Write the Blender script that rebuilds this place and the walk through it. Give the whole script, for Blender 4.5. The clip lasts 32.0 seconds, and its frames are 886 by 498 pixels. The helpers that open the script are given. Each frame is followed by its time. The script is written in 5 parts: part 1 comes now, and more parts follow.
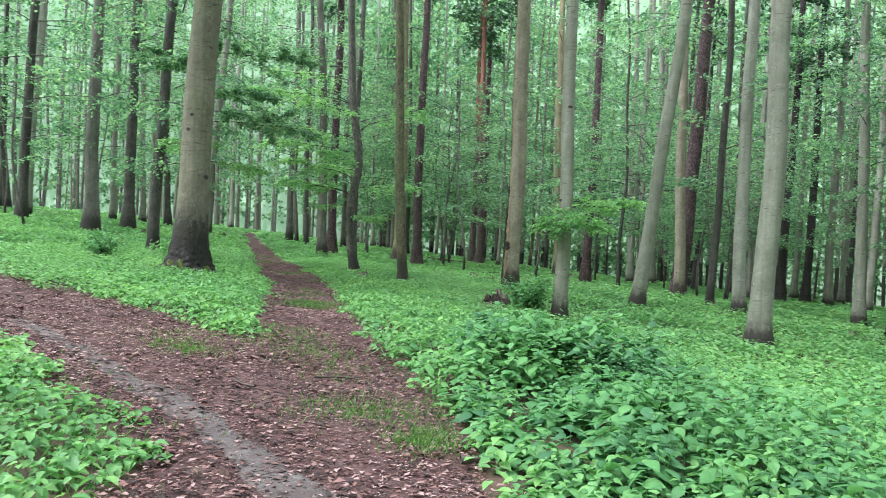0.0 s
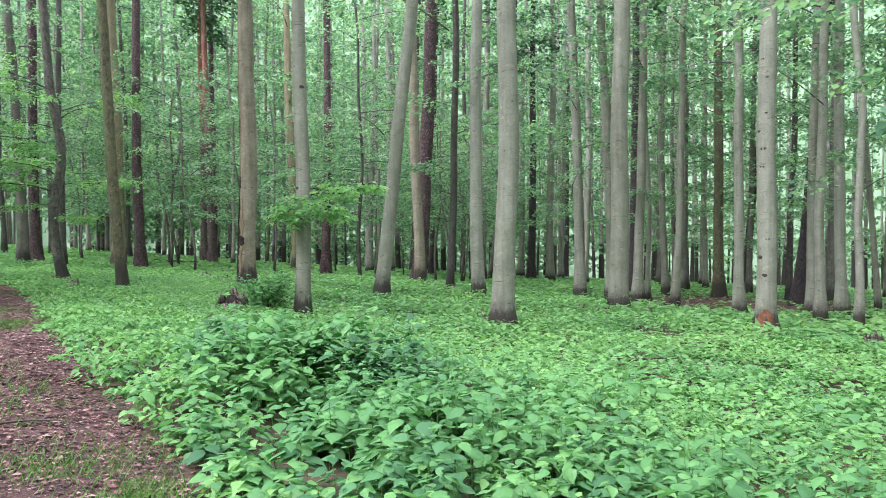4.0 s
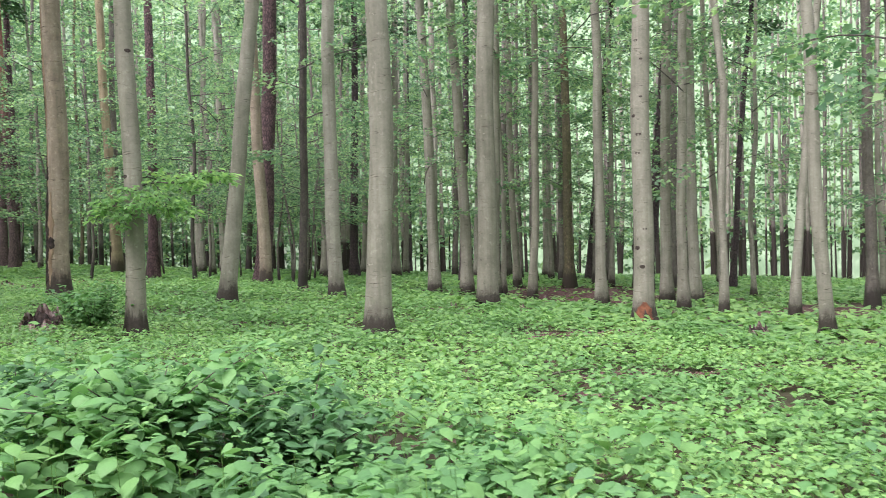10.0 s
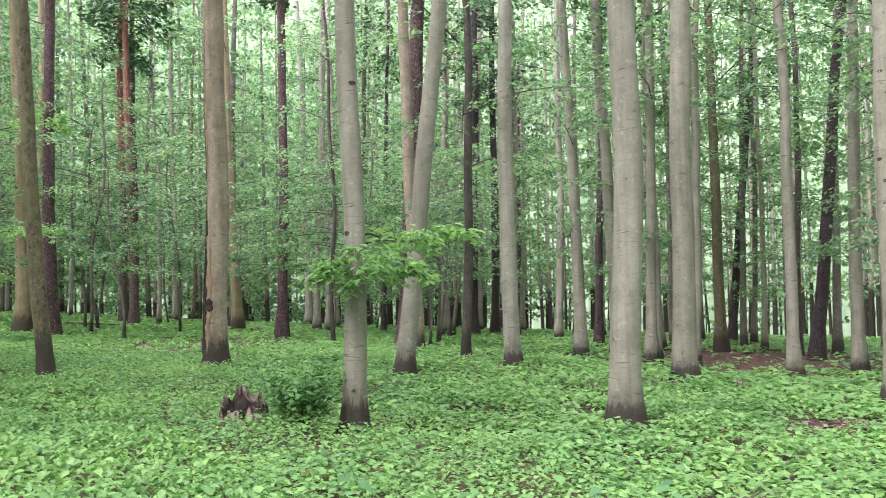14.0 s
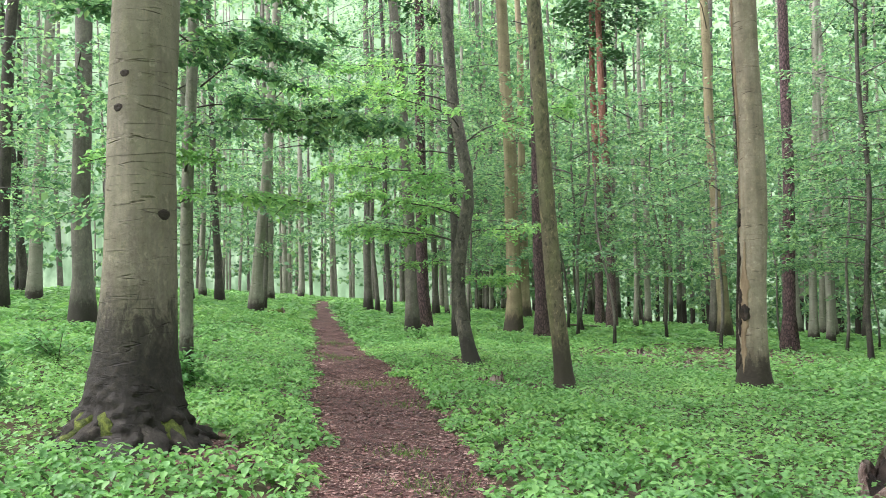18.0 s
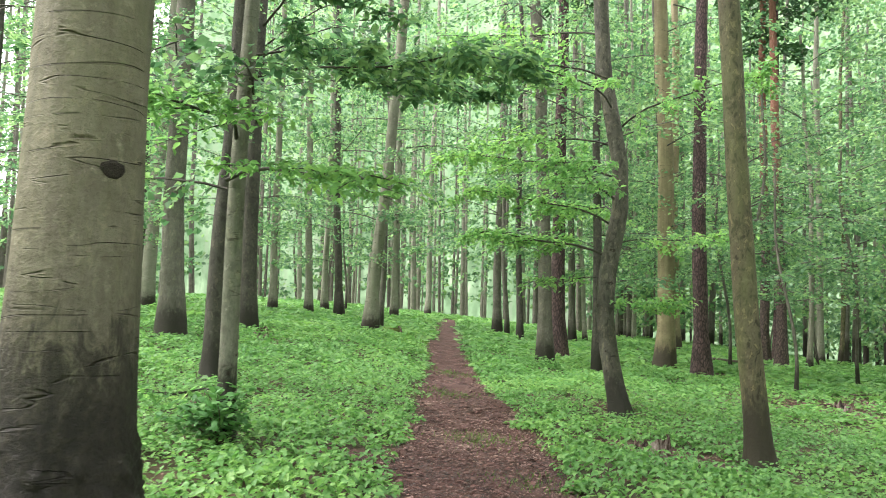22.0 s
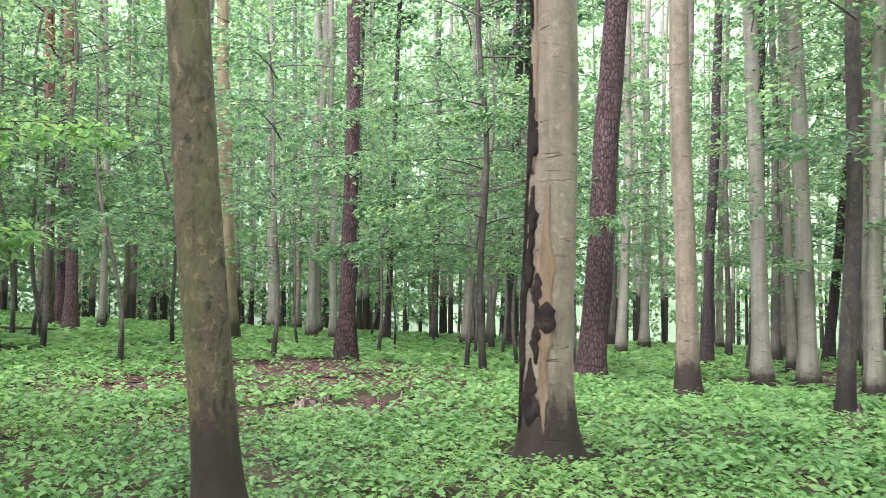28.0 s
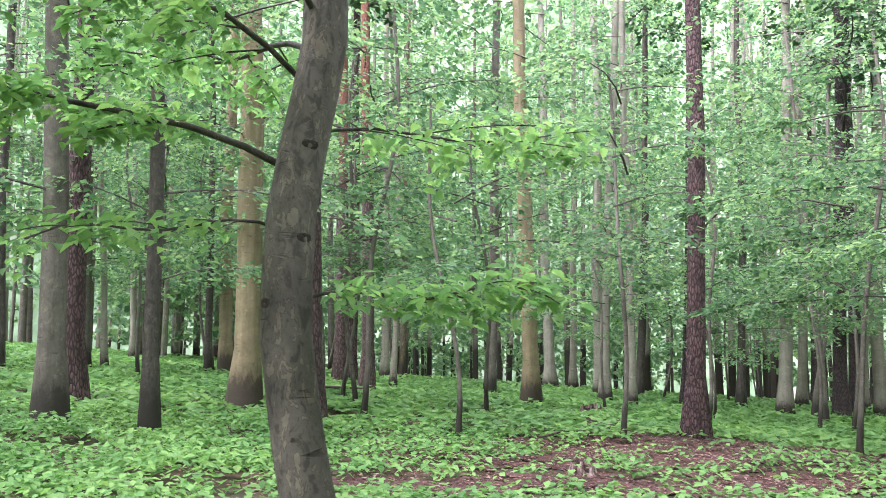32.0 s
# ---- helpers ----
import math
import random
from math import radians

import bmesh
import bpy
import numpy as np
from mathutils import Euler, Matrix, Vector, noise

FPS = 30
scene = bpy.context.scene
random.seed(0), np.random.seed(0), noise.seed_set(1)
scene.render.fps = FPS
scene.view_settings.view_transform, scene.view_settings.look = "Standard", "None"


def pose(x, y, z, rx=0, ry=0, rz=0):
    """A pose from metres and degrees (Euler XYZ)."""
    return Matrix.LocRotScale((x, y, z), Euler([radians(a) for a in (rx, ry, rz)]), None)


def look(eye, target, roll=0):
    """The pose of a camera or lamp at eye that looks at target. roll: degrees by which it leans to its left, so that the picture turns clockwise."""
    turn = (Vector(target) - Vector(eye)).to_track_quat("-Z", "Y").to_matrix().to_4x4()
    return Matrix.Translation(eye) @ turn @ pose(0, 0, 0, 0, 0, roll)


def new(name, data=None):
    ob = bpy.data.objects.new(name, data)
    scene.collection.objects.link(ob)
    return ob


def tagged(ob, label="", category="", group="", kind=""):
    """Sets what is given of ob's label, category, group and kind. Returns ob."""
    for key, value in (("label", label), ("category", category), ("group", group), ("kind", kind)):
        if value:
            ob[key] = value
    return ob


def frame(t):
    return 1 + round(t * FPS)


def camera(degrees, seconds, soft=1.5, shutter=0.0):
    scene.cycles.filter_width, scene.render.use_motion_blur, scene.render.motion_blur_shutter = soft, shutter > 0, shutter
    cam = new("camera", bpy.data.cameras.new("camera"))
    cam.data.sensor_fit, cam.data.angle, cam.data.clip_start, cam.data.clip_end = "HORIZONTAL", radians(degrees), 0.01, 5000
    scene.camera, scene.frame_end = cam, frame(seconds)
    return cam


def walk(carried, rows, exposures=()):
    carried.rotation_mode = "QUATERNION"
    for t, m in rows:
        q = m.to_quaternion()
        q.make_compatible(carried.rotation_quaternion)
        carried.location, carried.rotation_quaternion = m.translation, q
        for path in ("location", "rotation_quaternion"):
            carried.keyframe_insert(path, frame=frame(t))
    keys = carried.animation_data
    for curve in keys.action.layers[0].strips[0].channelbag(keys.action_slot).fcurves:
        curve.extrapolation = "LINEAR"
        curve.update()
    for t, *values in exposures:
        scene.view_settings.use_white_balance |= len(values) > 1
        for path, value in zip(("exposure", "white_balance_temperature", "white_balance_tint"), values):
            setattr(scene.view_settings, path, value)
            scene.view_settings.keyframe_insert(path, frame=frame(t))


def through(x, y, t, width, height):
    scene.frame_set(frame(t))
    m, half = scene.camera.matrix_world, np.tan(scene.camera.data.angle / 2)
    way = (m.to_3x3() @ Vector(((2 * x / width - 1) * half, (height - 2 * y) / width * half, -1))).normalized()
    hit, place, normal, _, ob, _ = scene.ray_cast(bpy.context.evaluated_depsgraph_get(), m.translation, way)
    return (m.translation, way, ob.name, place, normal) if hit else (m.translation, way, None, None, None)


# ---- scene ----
cam = camera(57.6, 32.0, soft=0.75, shutter=0.25)
METRES, EYE, TILT, LEAN, TURN = 22.4, 1.5, 0.0, 0.0, 0.0
ROWS = [
    (0.0, 0.0, 0.0, 0.0, 0.04, -0.98, -2.54),
    (0.5, -0.0011, 0.0117, 0.0001, -3.54, -1.15, -2.13),
    (1.0, -0.0016, 0.0203, 0.0004, -6.18, -1.38, -1.18),
    (1.5, -0.0019, 0.0272, 0.0001, -7.35, -0.82, -0.53),
    (2.0, 0.0006, 0.037, -0.0002, -7.85, 0.04, -0.16),
    (2.5, 0.0036, 0.0451, -0.0019, -9.49, 0.05, 0.19),
    (3.0, 0.0038, 0.0471, -0.0022, -12.13, -0.45, 0.31),
    (3.5, 0.0043, 0.0482, -0.0022, -15.48, -0.9, 0.37),
    (5.5, 0.0087, 0.0484, -0.0022, -27.4, -1.15, 1.18),
    (6.0, 0.0107, 0.049, -0.0021, -31.11, -1.29, 1.35),
    (6.5, 0.0119, 0.0502, -0.0024, -34.15, -1.67, 1.18),
    (7.0, 0.0106, 0.0566, -0.003, -36.31, -1.87, 0.81),
    (7.5, 0.0101, 0.0709, -0.0007, -38.04, -2.02, 0.69),
    (8.0, 0.0114, 0.0821, -0.0006, -37.85, -2.36, 0.65),
    (8.5, 0.0143, 0.0972, -0.0009, -36.17, -2.17, 0.68),
    (9.0, 0.0149, 0.1117, -0.0012, -34.95, -2.03, 0.98),
    (9.5, 0.0136, 0.1304, -0.0006, -33.37, -1.92, 1.46),
    (10.0, 0.0115, 0.1465, -0.0016, -30.52, -1.76, 1.58),
    (10.5, 0.0112, 0.1665, -0.0007, -27.65, -1.49, 1.43),
    (11.0, 0.0066, 0.1852, -0.002, -26.63, -1.78, 1.29),
    (11.5, 0.0006, 0.2034, -0.0006, -26.91, -2.18, 0.98),
    (12.0, -0.0038, 0.223, 0.0001, -26.98, -1.42, 0.55),
    (12.5, -0.0109, 0.2389, 0.003, -27.18, -0.39, 0.36),
    (13.0, -0.0225, 0.2551, 0.0067, -27.39, 0.08, 0.88),
    (13.5, -0.0299, 0.2705, 0.0071, -26.94, 0.84, 1.23),
    (14.0, -0.0362, 0.2888, 0.0097, -25.19, 2.06, 1.39),
    (14.5, -0.0434, 0.3057, 0.0091, -22.13, 2.22, 1.6),
    (15.0, -0.0505, 0.3238, 0.0136, -17.11, 1.74, 2.34),
    (15.5, -0.0547, 0.3417, 0.0133, -11.32, 1.58, 3.47),
    (17.5, -0.0744, 0.415, 0.0127, 3.6, 2.73, 0.65),
    (18.0, -0.0778, 0.431, 0.0125, 5.69, 2.73, 0.99),
    (18.5, -0.0829, 0.4508, 0.014, 7.92, 2.91, 1.13),
    (19.0, -0.0864, 0.4666, 0.0122, 11.16, 2.44, 0.85),
    (19.5, -0.0887, 0.4846, 0.0123, 14.53, 1.43, 0.36),
    (20.0, -0.0936, 0.5048, 0.0115, 16.96, 0.41, 0.13),
    (20.5, -0.0958, 0.5234, 0.0126, 18.21, 0.06, -0.24),
    (21.0, -0.095, 0.5441, 0.0136, 18.66, 0.73, -0.64),
    (21.5, -0.0955, 0.5611, 0.0123, 17.54, 1.93, -0.9),
    (22.0, -0.0977, 0.5814, 0.0139, 15.18, 4.08, -1.42),
    (22.5, -0.0991, 0.5994, 0.0137, 11.68, 6.02, -1.96),
    (23.0, -0.1017, 0.6195, 0.0146, 5.11, 7.16, -1.57),
    (23.5, -0.1088, 0.639, 0.0145, -2.78, 7.39, -0.81),
    (24.0, -0.1121, 0.6592, 0.0125, -10.51, 6.39, -0.35),
    (24.5, -0.116, 0.6799, 0.0135, -16.68, 5.12, -0.52),
    (25.0, -0.1222, 0.7002, 0.0118, -21.76, 3.31, -0.64),
    (25.5, -0.1269, 0.7137, 0.0118, -27.44, 1.86, -0.7),
    (27.5, -0.1263, 0.7904, 0.0057, -36.97, 1.79, -0.45),
    (28.0, -0.1278, 0.8086, 0.0067, -35.1, 1.83, -0.18),
    (28.5, -0.1302, 0.8289, 0.0059, -33.47, 2.05, -0.35),
    (29.0, -0.1331, 0.8463, 0.0058, -31.08, 2.08, -0.82),
    (29.5, -0.1335, 0.8689, 0.0071, -28.27, 2.39, -1.24),
    (30.0, -0.1387, 0.8873, 0.0059, -25.7, 2.97, -1.57),
    (30.5, -0.1435, 0.9067, 0.0083, -23.59, 3.44, -1.59),
    (31.0, -0.1497, 0.9256, 0.0082, -21.36, 3.81, -1.61),
    (31.5, -0.1558, 0.9417, 0.0102, -19.74, 4.49, -1.22),
    (32.0, -0.1636, 0.9606, 0.0122, -19.01, 5.42, -0.36),
]
EXPOSURES = [(0.0, 2.38, 5800, 13), (3.5, 2.5, 5800, 20), (6.0, 2.42, 6350, 32), (9.0, 2.4, 6350, 33), (13.0, 2.6, 6350, 35), (18.0, 2.62, 6350, 20), (21.5, 2.7, 6400, 20), (22.1, 2.72, 6900, 13),
             (22.6, 2.68, 8300, -2), (23.2, 2.62, 9700, -7), (23.6, 2.62, 8300, -2), (24.1, 2.72, 6400, 14), (25.0, 2.78, 6300, 29), (28.0, 2.88, 6220, 34), (32.0, 2.95, 6150, 34)]
walk(cam, [(t, pose(0, 0, EYE, TILT, LEAN, TURN) @ pose(METRES * x, METRES * y, METRES * z, 90 + pitch, roll, yaw)) for t, x, y, z, yaw, pitch, roll in ROWS],
     exposures=EXPOSURES)

# ---------------------------------------------------------------- light
world = bpy.data.worlds.new("overcast_sky")
scene.world = world
world.use_nodes = True
wn, wl = world.node_tree.nodes, world.node_tree.links
sky = wn.new("ShaderNodeTexSky")
sky.sky_type, sky.sun_disc = "NISHITA", False
sky.sun_elevation, sky.sun_rotation = radians(52), radians(-100)
sky.air_density, sky.dust_density, sky.ozone_density = 1.0, 1.0, 1.0
grey = wn.new("ShaderNodeHueSaturation")            # cloud cover takes the blue out of the sky
grey.inputs["Saturation"].default_value = 0.12
wl.new(sky.outputs["Color"], grey.inputs["Color"])
cloud = wn.new("ShaderNodeMix")                     # an even white cloud layer over most of it
cloud.data_type = "RGBA"
cloud.inputs["Factor"].default_value = 0.6
cloud.inputs["B"].default_value = (4.2, 4.4, 4.5, 1)
wl.new(grey.outputs["Color"], cloud.inputs["A"])
wl.new(cloud.outputs["Result"], wn["Background"].inputs["Color"])
wn["Background"].inputs["Strength"].default_value = 0.15
sun = new("sun", bpy.data.lights.new("sun", "SUN"))
sun.data.energy, sun.data.angle, sun.data.color = 1.5, radians(40), (1.0, 0.98, 0.94)
sun.matrix_world = look((-33, 8, 44), (0, 18, 0))

# ---------------------------------------------------------------- ground shape
HUMMOCKS = [
    (-2, 3, -0.033),
    (3, 8, -0.131),
    (-1, 9, 0.193),
    (5, 14, -0.061),
    (-1.5, 15, 0.045),
    (-5, 17, -0.007),
    (9, 15, -0.141),
    (2.5, 20, 0.018),
    (-3, 20, -0.120),
    (8, 22, 0.220),
    (13, 18, 0.022),
    (-2.5, 27, 0.029),
    (3, 28, 0.059),
    (9, 28, 0.085),
    (16, 25, -0.297),
    (5, 36, 0.120),
    (-4, 36, -0.037),
    (-11, 34, 0.233),
    (12, 36, -0.108),
    (3, 46, 0.054),
    (-1, 23.5, -0.056),
    (-4.5, 32.5, -0.194),
]


def ground(x, y):
    """Height of the soil, metres."""
    x, y = np.asarray(x, float), np.asarray(y, float)
    u, v = (np.clip(x, -24, 36) - 5) / 20, (np.clip(y, -8, 64) - 25) / 25
    z = (-0.3119 - 1.4225 * u - 0.1753 * v + 0.0707 * u * u - 0.1137 * u * v - 0.0940 * v * v + 0.0646 * u ** 3 + 0.1393 * u * u * v + 0.0026 * u * v * v
         + 0.1077 * v ** 3)
    for a, b, h in HUMMOCKS:
        z = z + h * np.exp(-((x - a) ** 2 + (y - b) ** 2) / 40.5)
    far = np.hypot(x - 3, y - 18)
    steep = np.where(x > 3, 0.11, 0.05)              # the land falls away past a brow
    return z - steep * np.clip(far - 36, 0, 80) ** 2 / (np.clip(far - 36, 0, 80) + 12)


def gz(x, y):
    return float(ground(x, y))


# centre line and half width of the footpath, and of the track that forks off to the west
PATH = [(0.2, -12, 1.1), (-0.35, 0, 1.0), (-0.6, 4, 1.0), (-0.75, 6, 0.88), (-1.15, 8, 0.72), (-1.6, 10, 0.6), (-2.05, 12, 0.62), (-2.35, 14, 0.62),
        (-2.7, 16, 0.68), (-3.12, 18, 0.74), (-3.7, 20, 0.82), (-4.22, 22, 0.8), (-4.8, 24, 0.7), (-5.7, 27, 0.6), (-6.55, 30, 0.5),
        (-8.1, 35, 0.5), (-9.0, 39, 0.45), (-11.5, 48, 0.4), (-14, 58, 0.4)]
TRACK = [(-0.8, 5.2, 0.9), (-1.46, 6.1, 1.05), (-2.26, 7.0, 1.1), (-3.22, 8.15, 1.1), (-5.6, 9.9, 1.1), (-7.4, 11.4, 1.1), (-12, 15.5, 1.1), (-20, 21, 1.1)]


def off_line(x, y, line):
    """Distance to the edge of a way: negative on it."""
    x, y = np.asarray(x, float), np.asarray(y, float)
    best = np.full(x.shape, 1e9)
    for (ax, ay, aw), (bx, by, bw) in zip(line, line[1:]):
        dx, dy = bx - ax, by - ay
        s = np.clip(((x - ax) * dx + (y - ay) * dy) / (dx * dx + dy * dy), 0, 1)
        best = np.minimum(best, np.hypot(x - ax - s * dx, y - ay - s * dy) - aw - s * (bw - aw))
    return best


def off_path(x, y):
    return np.minimum(off_line(x, y, PATH), off_line(x, y, TRACK))


def wave(x, y, size, seed=0.0):
    """A smooth uneven field, about -1 to 1."""
    x, y = np.asarray(x, float) / size, np.asarray(y, float) / size
    s = seed * 1.7
    return (np.sin(1.3 * x + 0.9 * y + s) + np.sin(-0.8 * x + 1.7 * y + 2.1 * s + 1) + np.sin(2.3 * x - 0.6 * y + 0.7 * s + 2)
            + np.sin(0.5 * x + 2.9 * y - s) + np.sin(3.1 * x + 1.9 * y + 1.3 * s)) / 3.2


# bare, litter covered patches: x, y, half axes
BARE = [(6.3, 33.6, 3.2, 1.7), (3.2, 29.4, 3.0, 1.0), (9.2, 28.6, 2.2, 0.9), (-2.2, 23.2, 1.2, 0.6), (8.0, 24.0, 1.3, 0.7), (-3.4, 26.9, 1.4, 0.6),
        (10.6, 15.0, 2.2, 0.6), (9.5, 20.0, 2.4, 0.8), (22.0, 28.0, 8.0, 6.0), (16.5, 20.0, 3.0, 1.1), (1.6, 27.0, 2.2, 0.7), (7.2, 11.2, 0.9, 0.4),
        (5.0, 32.3, 6.0, 2.4), (22.0, 17.5, 6.0, 3.0), (6.1, 10.0, 0.5, 0.4), (-0.6, 30.0, 2.4, 0.8), (8.2, 22.1, 1.6, 0.5), (12.5, 31.0, 3.0, 1.2),
        (-4.7, 16.3, 0.9, 0.6), (-6.2, 22.8, 0.6, 0.4), (-5.2, 20.5, 0.5, 0.3), (9.4, 10.7, 1.1, 0.3)]


def bare(x, y):
    """1 in the middle of a bare patch, 0 outside."""
    x, y = np.asarray(x, float), np.asarray(y, float)
    m = np.zeros(x.shape)
    for a, b, p, q in BARE:
        m = np.maximum(m, 1.25 - np.hypot((x - a) / p, (y - b) / q) - 0.4 * wave(x, y, 0.45, a))
    return np.clip(m * 1.4, 0, 1)


# ---------------------------------------------------------------- materials
def shader(name):
    m = bpy.data.materials.new(name)
    m.use_nodes = True
    nt = m.node_tree
    return m, nt.nodes, nt.links, nt.nodes["Principled BSDF"]


def node(ns, kind, **values):
    n = ns.new(kind)
    for k, v in values.items():
        n.inputs[k].default_value = v
    return n


def ramp(ns, ls, fac, stops):
    r = ns.new("ShaderNodeValToRGB")
    els = r.color_ramp.elements
    while len(els) < len(stops):
        els.new(0.5)
    for e, (p, c) in zip(els, stops):
        e.position, e.color = p, (*c, 1)
    ls.new(fac, r.inputs["Fac"])
    return r.outputs["Color"]


def mixed(ns, ls, fac, a, b, blend="MIX"):
    m = ns.new("ShaderNodeMix")
    m.data_type, m.blend_type = "RGBA", blend
    for sock, val in ((m.inputs["Factor"], fac), (m.inputs["A"], a), (m.inputs["B"], b)):
        if isinstance(val, (int, float)):
            sock.default_value = val
        elif isinstance(val, tuple):
            sock.default_value = (*val, 1)
        else:
            ls.new(val, sock)
    return m.outputs["Result"]


def coords(ns, ls, scale=(1, 1, 1), kind="Object"):
    c, mp = ns.new("ShaderNodeTexCoord"), ns.new("ShaderNodeMapping")
    mp.inputs["Scale"].default_value = scale
    ls.new(c.outputs[kind], mp.inputs["Vector"])
    return mp.outputs["Vector"]


def fractal(ns, ls, vec, scale, detail=5.0, rough=0.6, warp=0.0):
    n = node(ns, "ShaderNodeTexNoise", Scale=scale, Detail=detail, Roughness=rough, Distortion=warp)
    ls.new(vec, n.inputs["Vector"])
    return n.outputs["Fac"]


def relief(ns, ls, bsdf, height, strength, distance):
    b = node(ns, "ShaderNodeBump", Strength=strength, Distance=distance)
    ls.new(height, b.inputs["Height"])
    ls.new(b.outputs["Normal"], bsdf.inputs["Normal"])


def leaf_material(name, stops, through=0.45, gloss=0.45, spread=0.35):
    """Thin leaf: dull green above, light passes through, every leaf a little different."""
    m, ns, ls, p = shader(name)
    geo = ns.new("ShaderNodeNewGeometry")
    vec = coords(ns, ls)
    patch = fractal(ns, ls, vec, 0.35, 2.0)
    mix = node(ns, "ShaderNodeMath")
    mix.operation = "MULTIPLY_ADD"
    ls.new(geo.outputs["Random Per Island"], mix.inputs[0])
    mix.inputs[1].default_value = spread * 2
    shift = node(ns, "ShaderNodeMath")
    shift.operation = "SUBTRACT"
    ls.new(patch, shift.inputs[0])
    shift.inputs[1].default_value = spread
    ls.new(shift.outputs[0], mix.inputs[2])
    col = ramp(ns, ls, mix.outputs[0], stops)
    fine = fractal(ns, ls, vec, 60.0, 2.0)
    col = mixed(ns, ls, 0.25, col, ramp(ns, ls, fine, [(0.3, (0.5, 0.5, 0.5)), (0.7, (1, 1, 1))]), "MULTIPLY")
    ls.new(col, p.inputs["Base Color"])
    p.inputs["Roughness"].default_value = gloss
    p.inputs["Specular IOR Level"].default_value = 0.35
    t = ns.new("ShaderNodeBsdfTranslucent")
    warm = mixed(ns, ls, 1.0, col, (1.15, 1.2, 0.95), "MULTIPLY")
    ls.new(warm, t.inputs["Color"])
    mixer = node(ns, "ShaderNodeMixShader", Fac=through)
    ls.new(p.outputs[0], mixer.inputs[1])
    ls.new(t.outputs[0], mixer.inputs[2])
    ls.new(mixer.outputs[0], ns["Material Output"].inputs["Surface"])
    return m


LEAF = leaf_material("beech_leaf", [(0.12, (0.065, 0.155, 0.082)), (0.5, (0.138, 0.278, 0.145)), (0.88, (0.255, 0.41, 0.185))], 0.6, 0.42, 0.45)
# low-bough leaves, lighter than LEAF: light from behind is put into the colour
LIME = leaf_material("backlit_beech_leaf", [(0.15, (0.125, 0.28, 0.105)), (0.5, (0.19, 0.385, 0.14)), (0.85, (0.28, 0.47, 0.155))], 0.65, 0.36)
HERB = leaf_material("herb_leaf", [(0.1, (0.075, 0.2, 0.062)), (0.5, (0.145, 0.325, 0.1)), (0.9, (0.235, 0.435, 0.125))], 0.42, 0.5, 0.27)
BROAD = leaf_material("broad_herb_leaf", [(0.15, (0.06, 0.175, 0.06)), (0.5, (0.105, 0.27, 0.085)), (0.9, (0.17, 0.36, 0.105))], 0.42, 0.6, 0.25)
SHRUB = leaf_material("shrub_leaf", [(0.2, (0.045, 0.135, 0.052)), (0.6, (0.08, 0.215, 0.08)), (0.9, (0.12, 0.28, 0.1))], 0.4, 0.58)
GRASS = leaf_material("grass_blade", [(0.2, (0.08, 0.2, 0.04)), (0.7, (0.17, 0.33, 0.07))], 0.3)
NEEDLE = leaf_material("pine_needle", [(0.2, (0.03, 0.09, 0.04)), (0.8, (0.07, 0.15, 0.06))], 0.2)


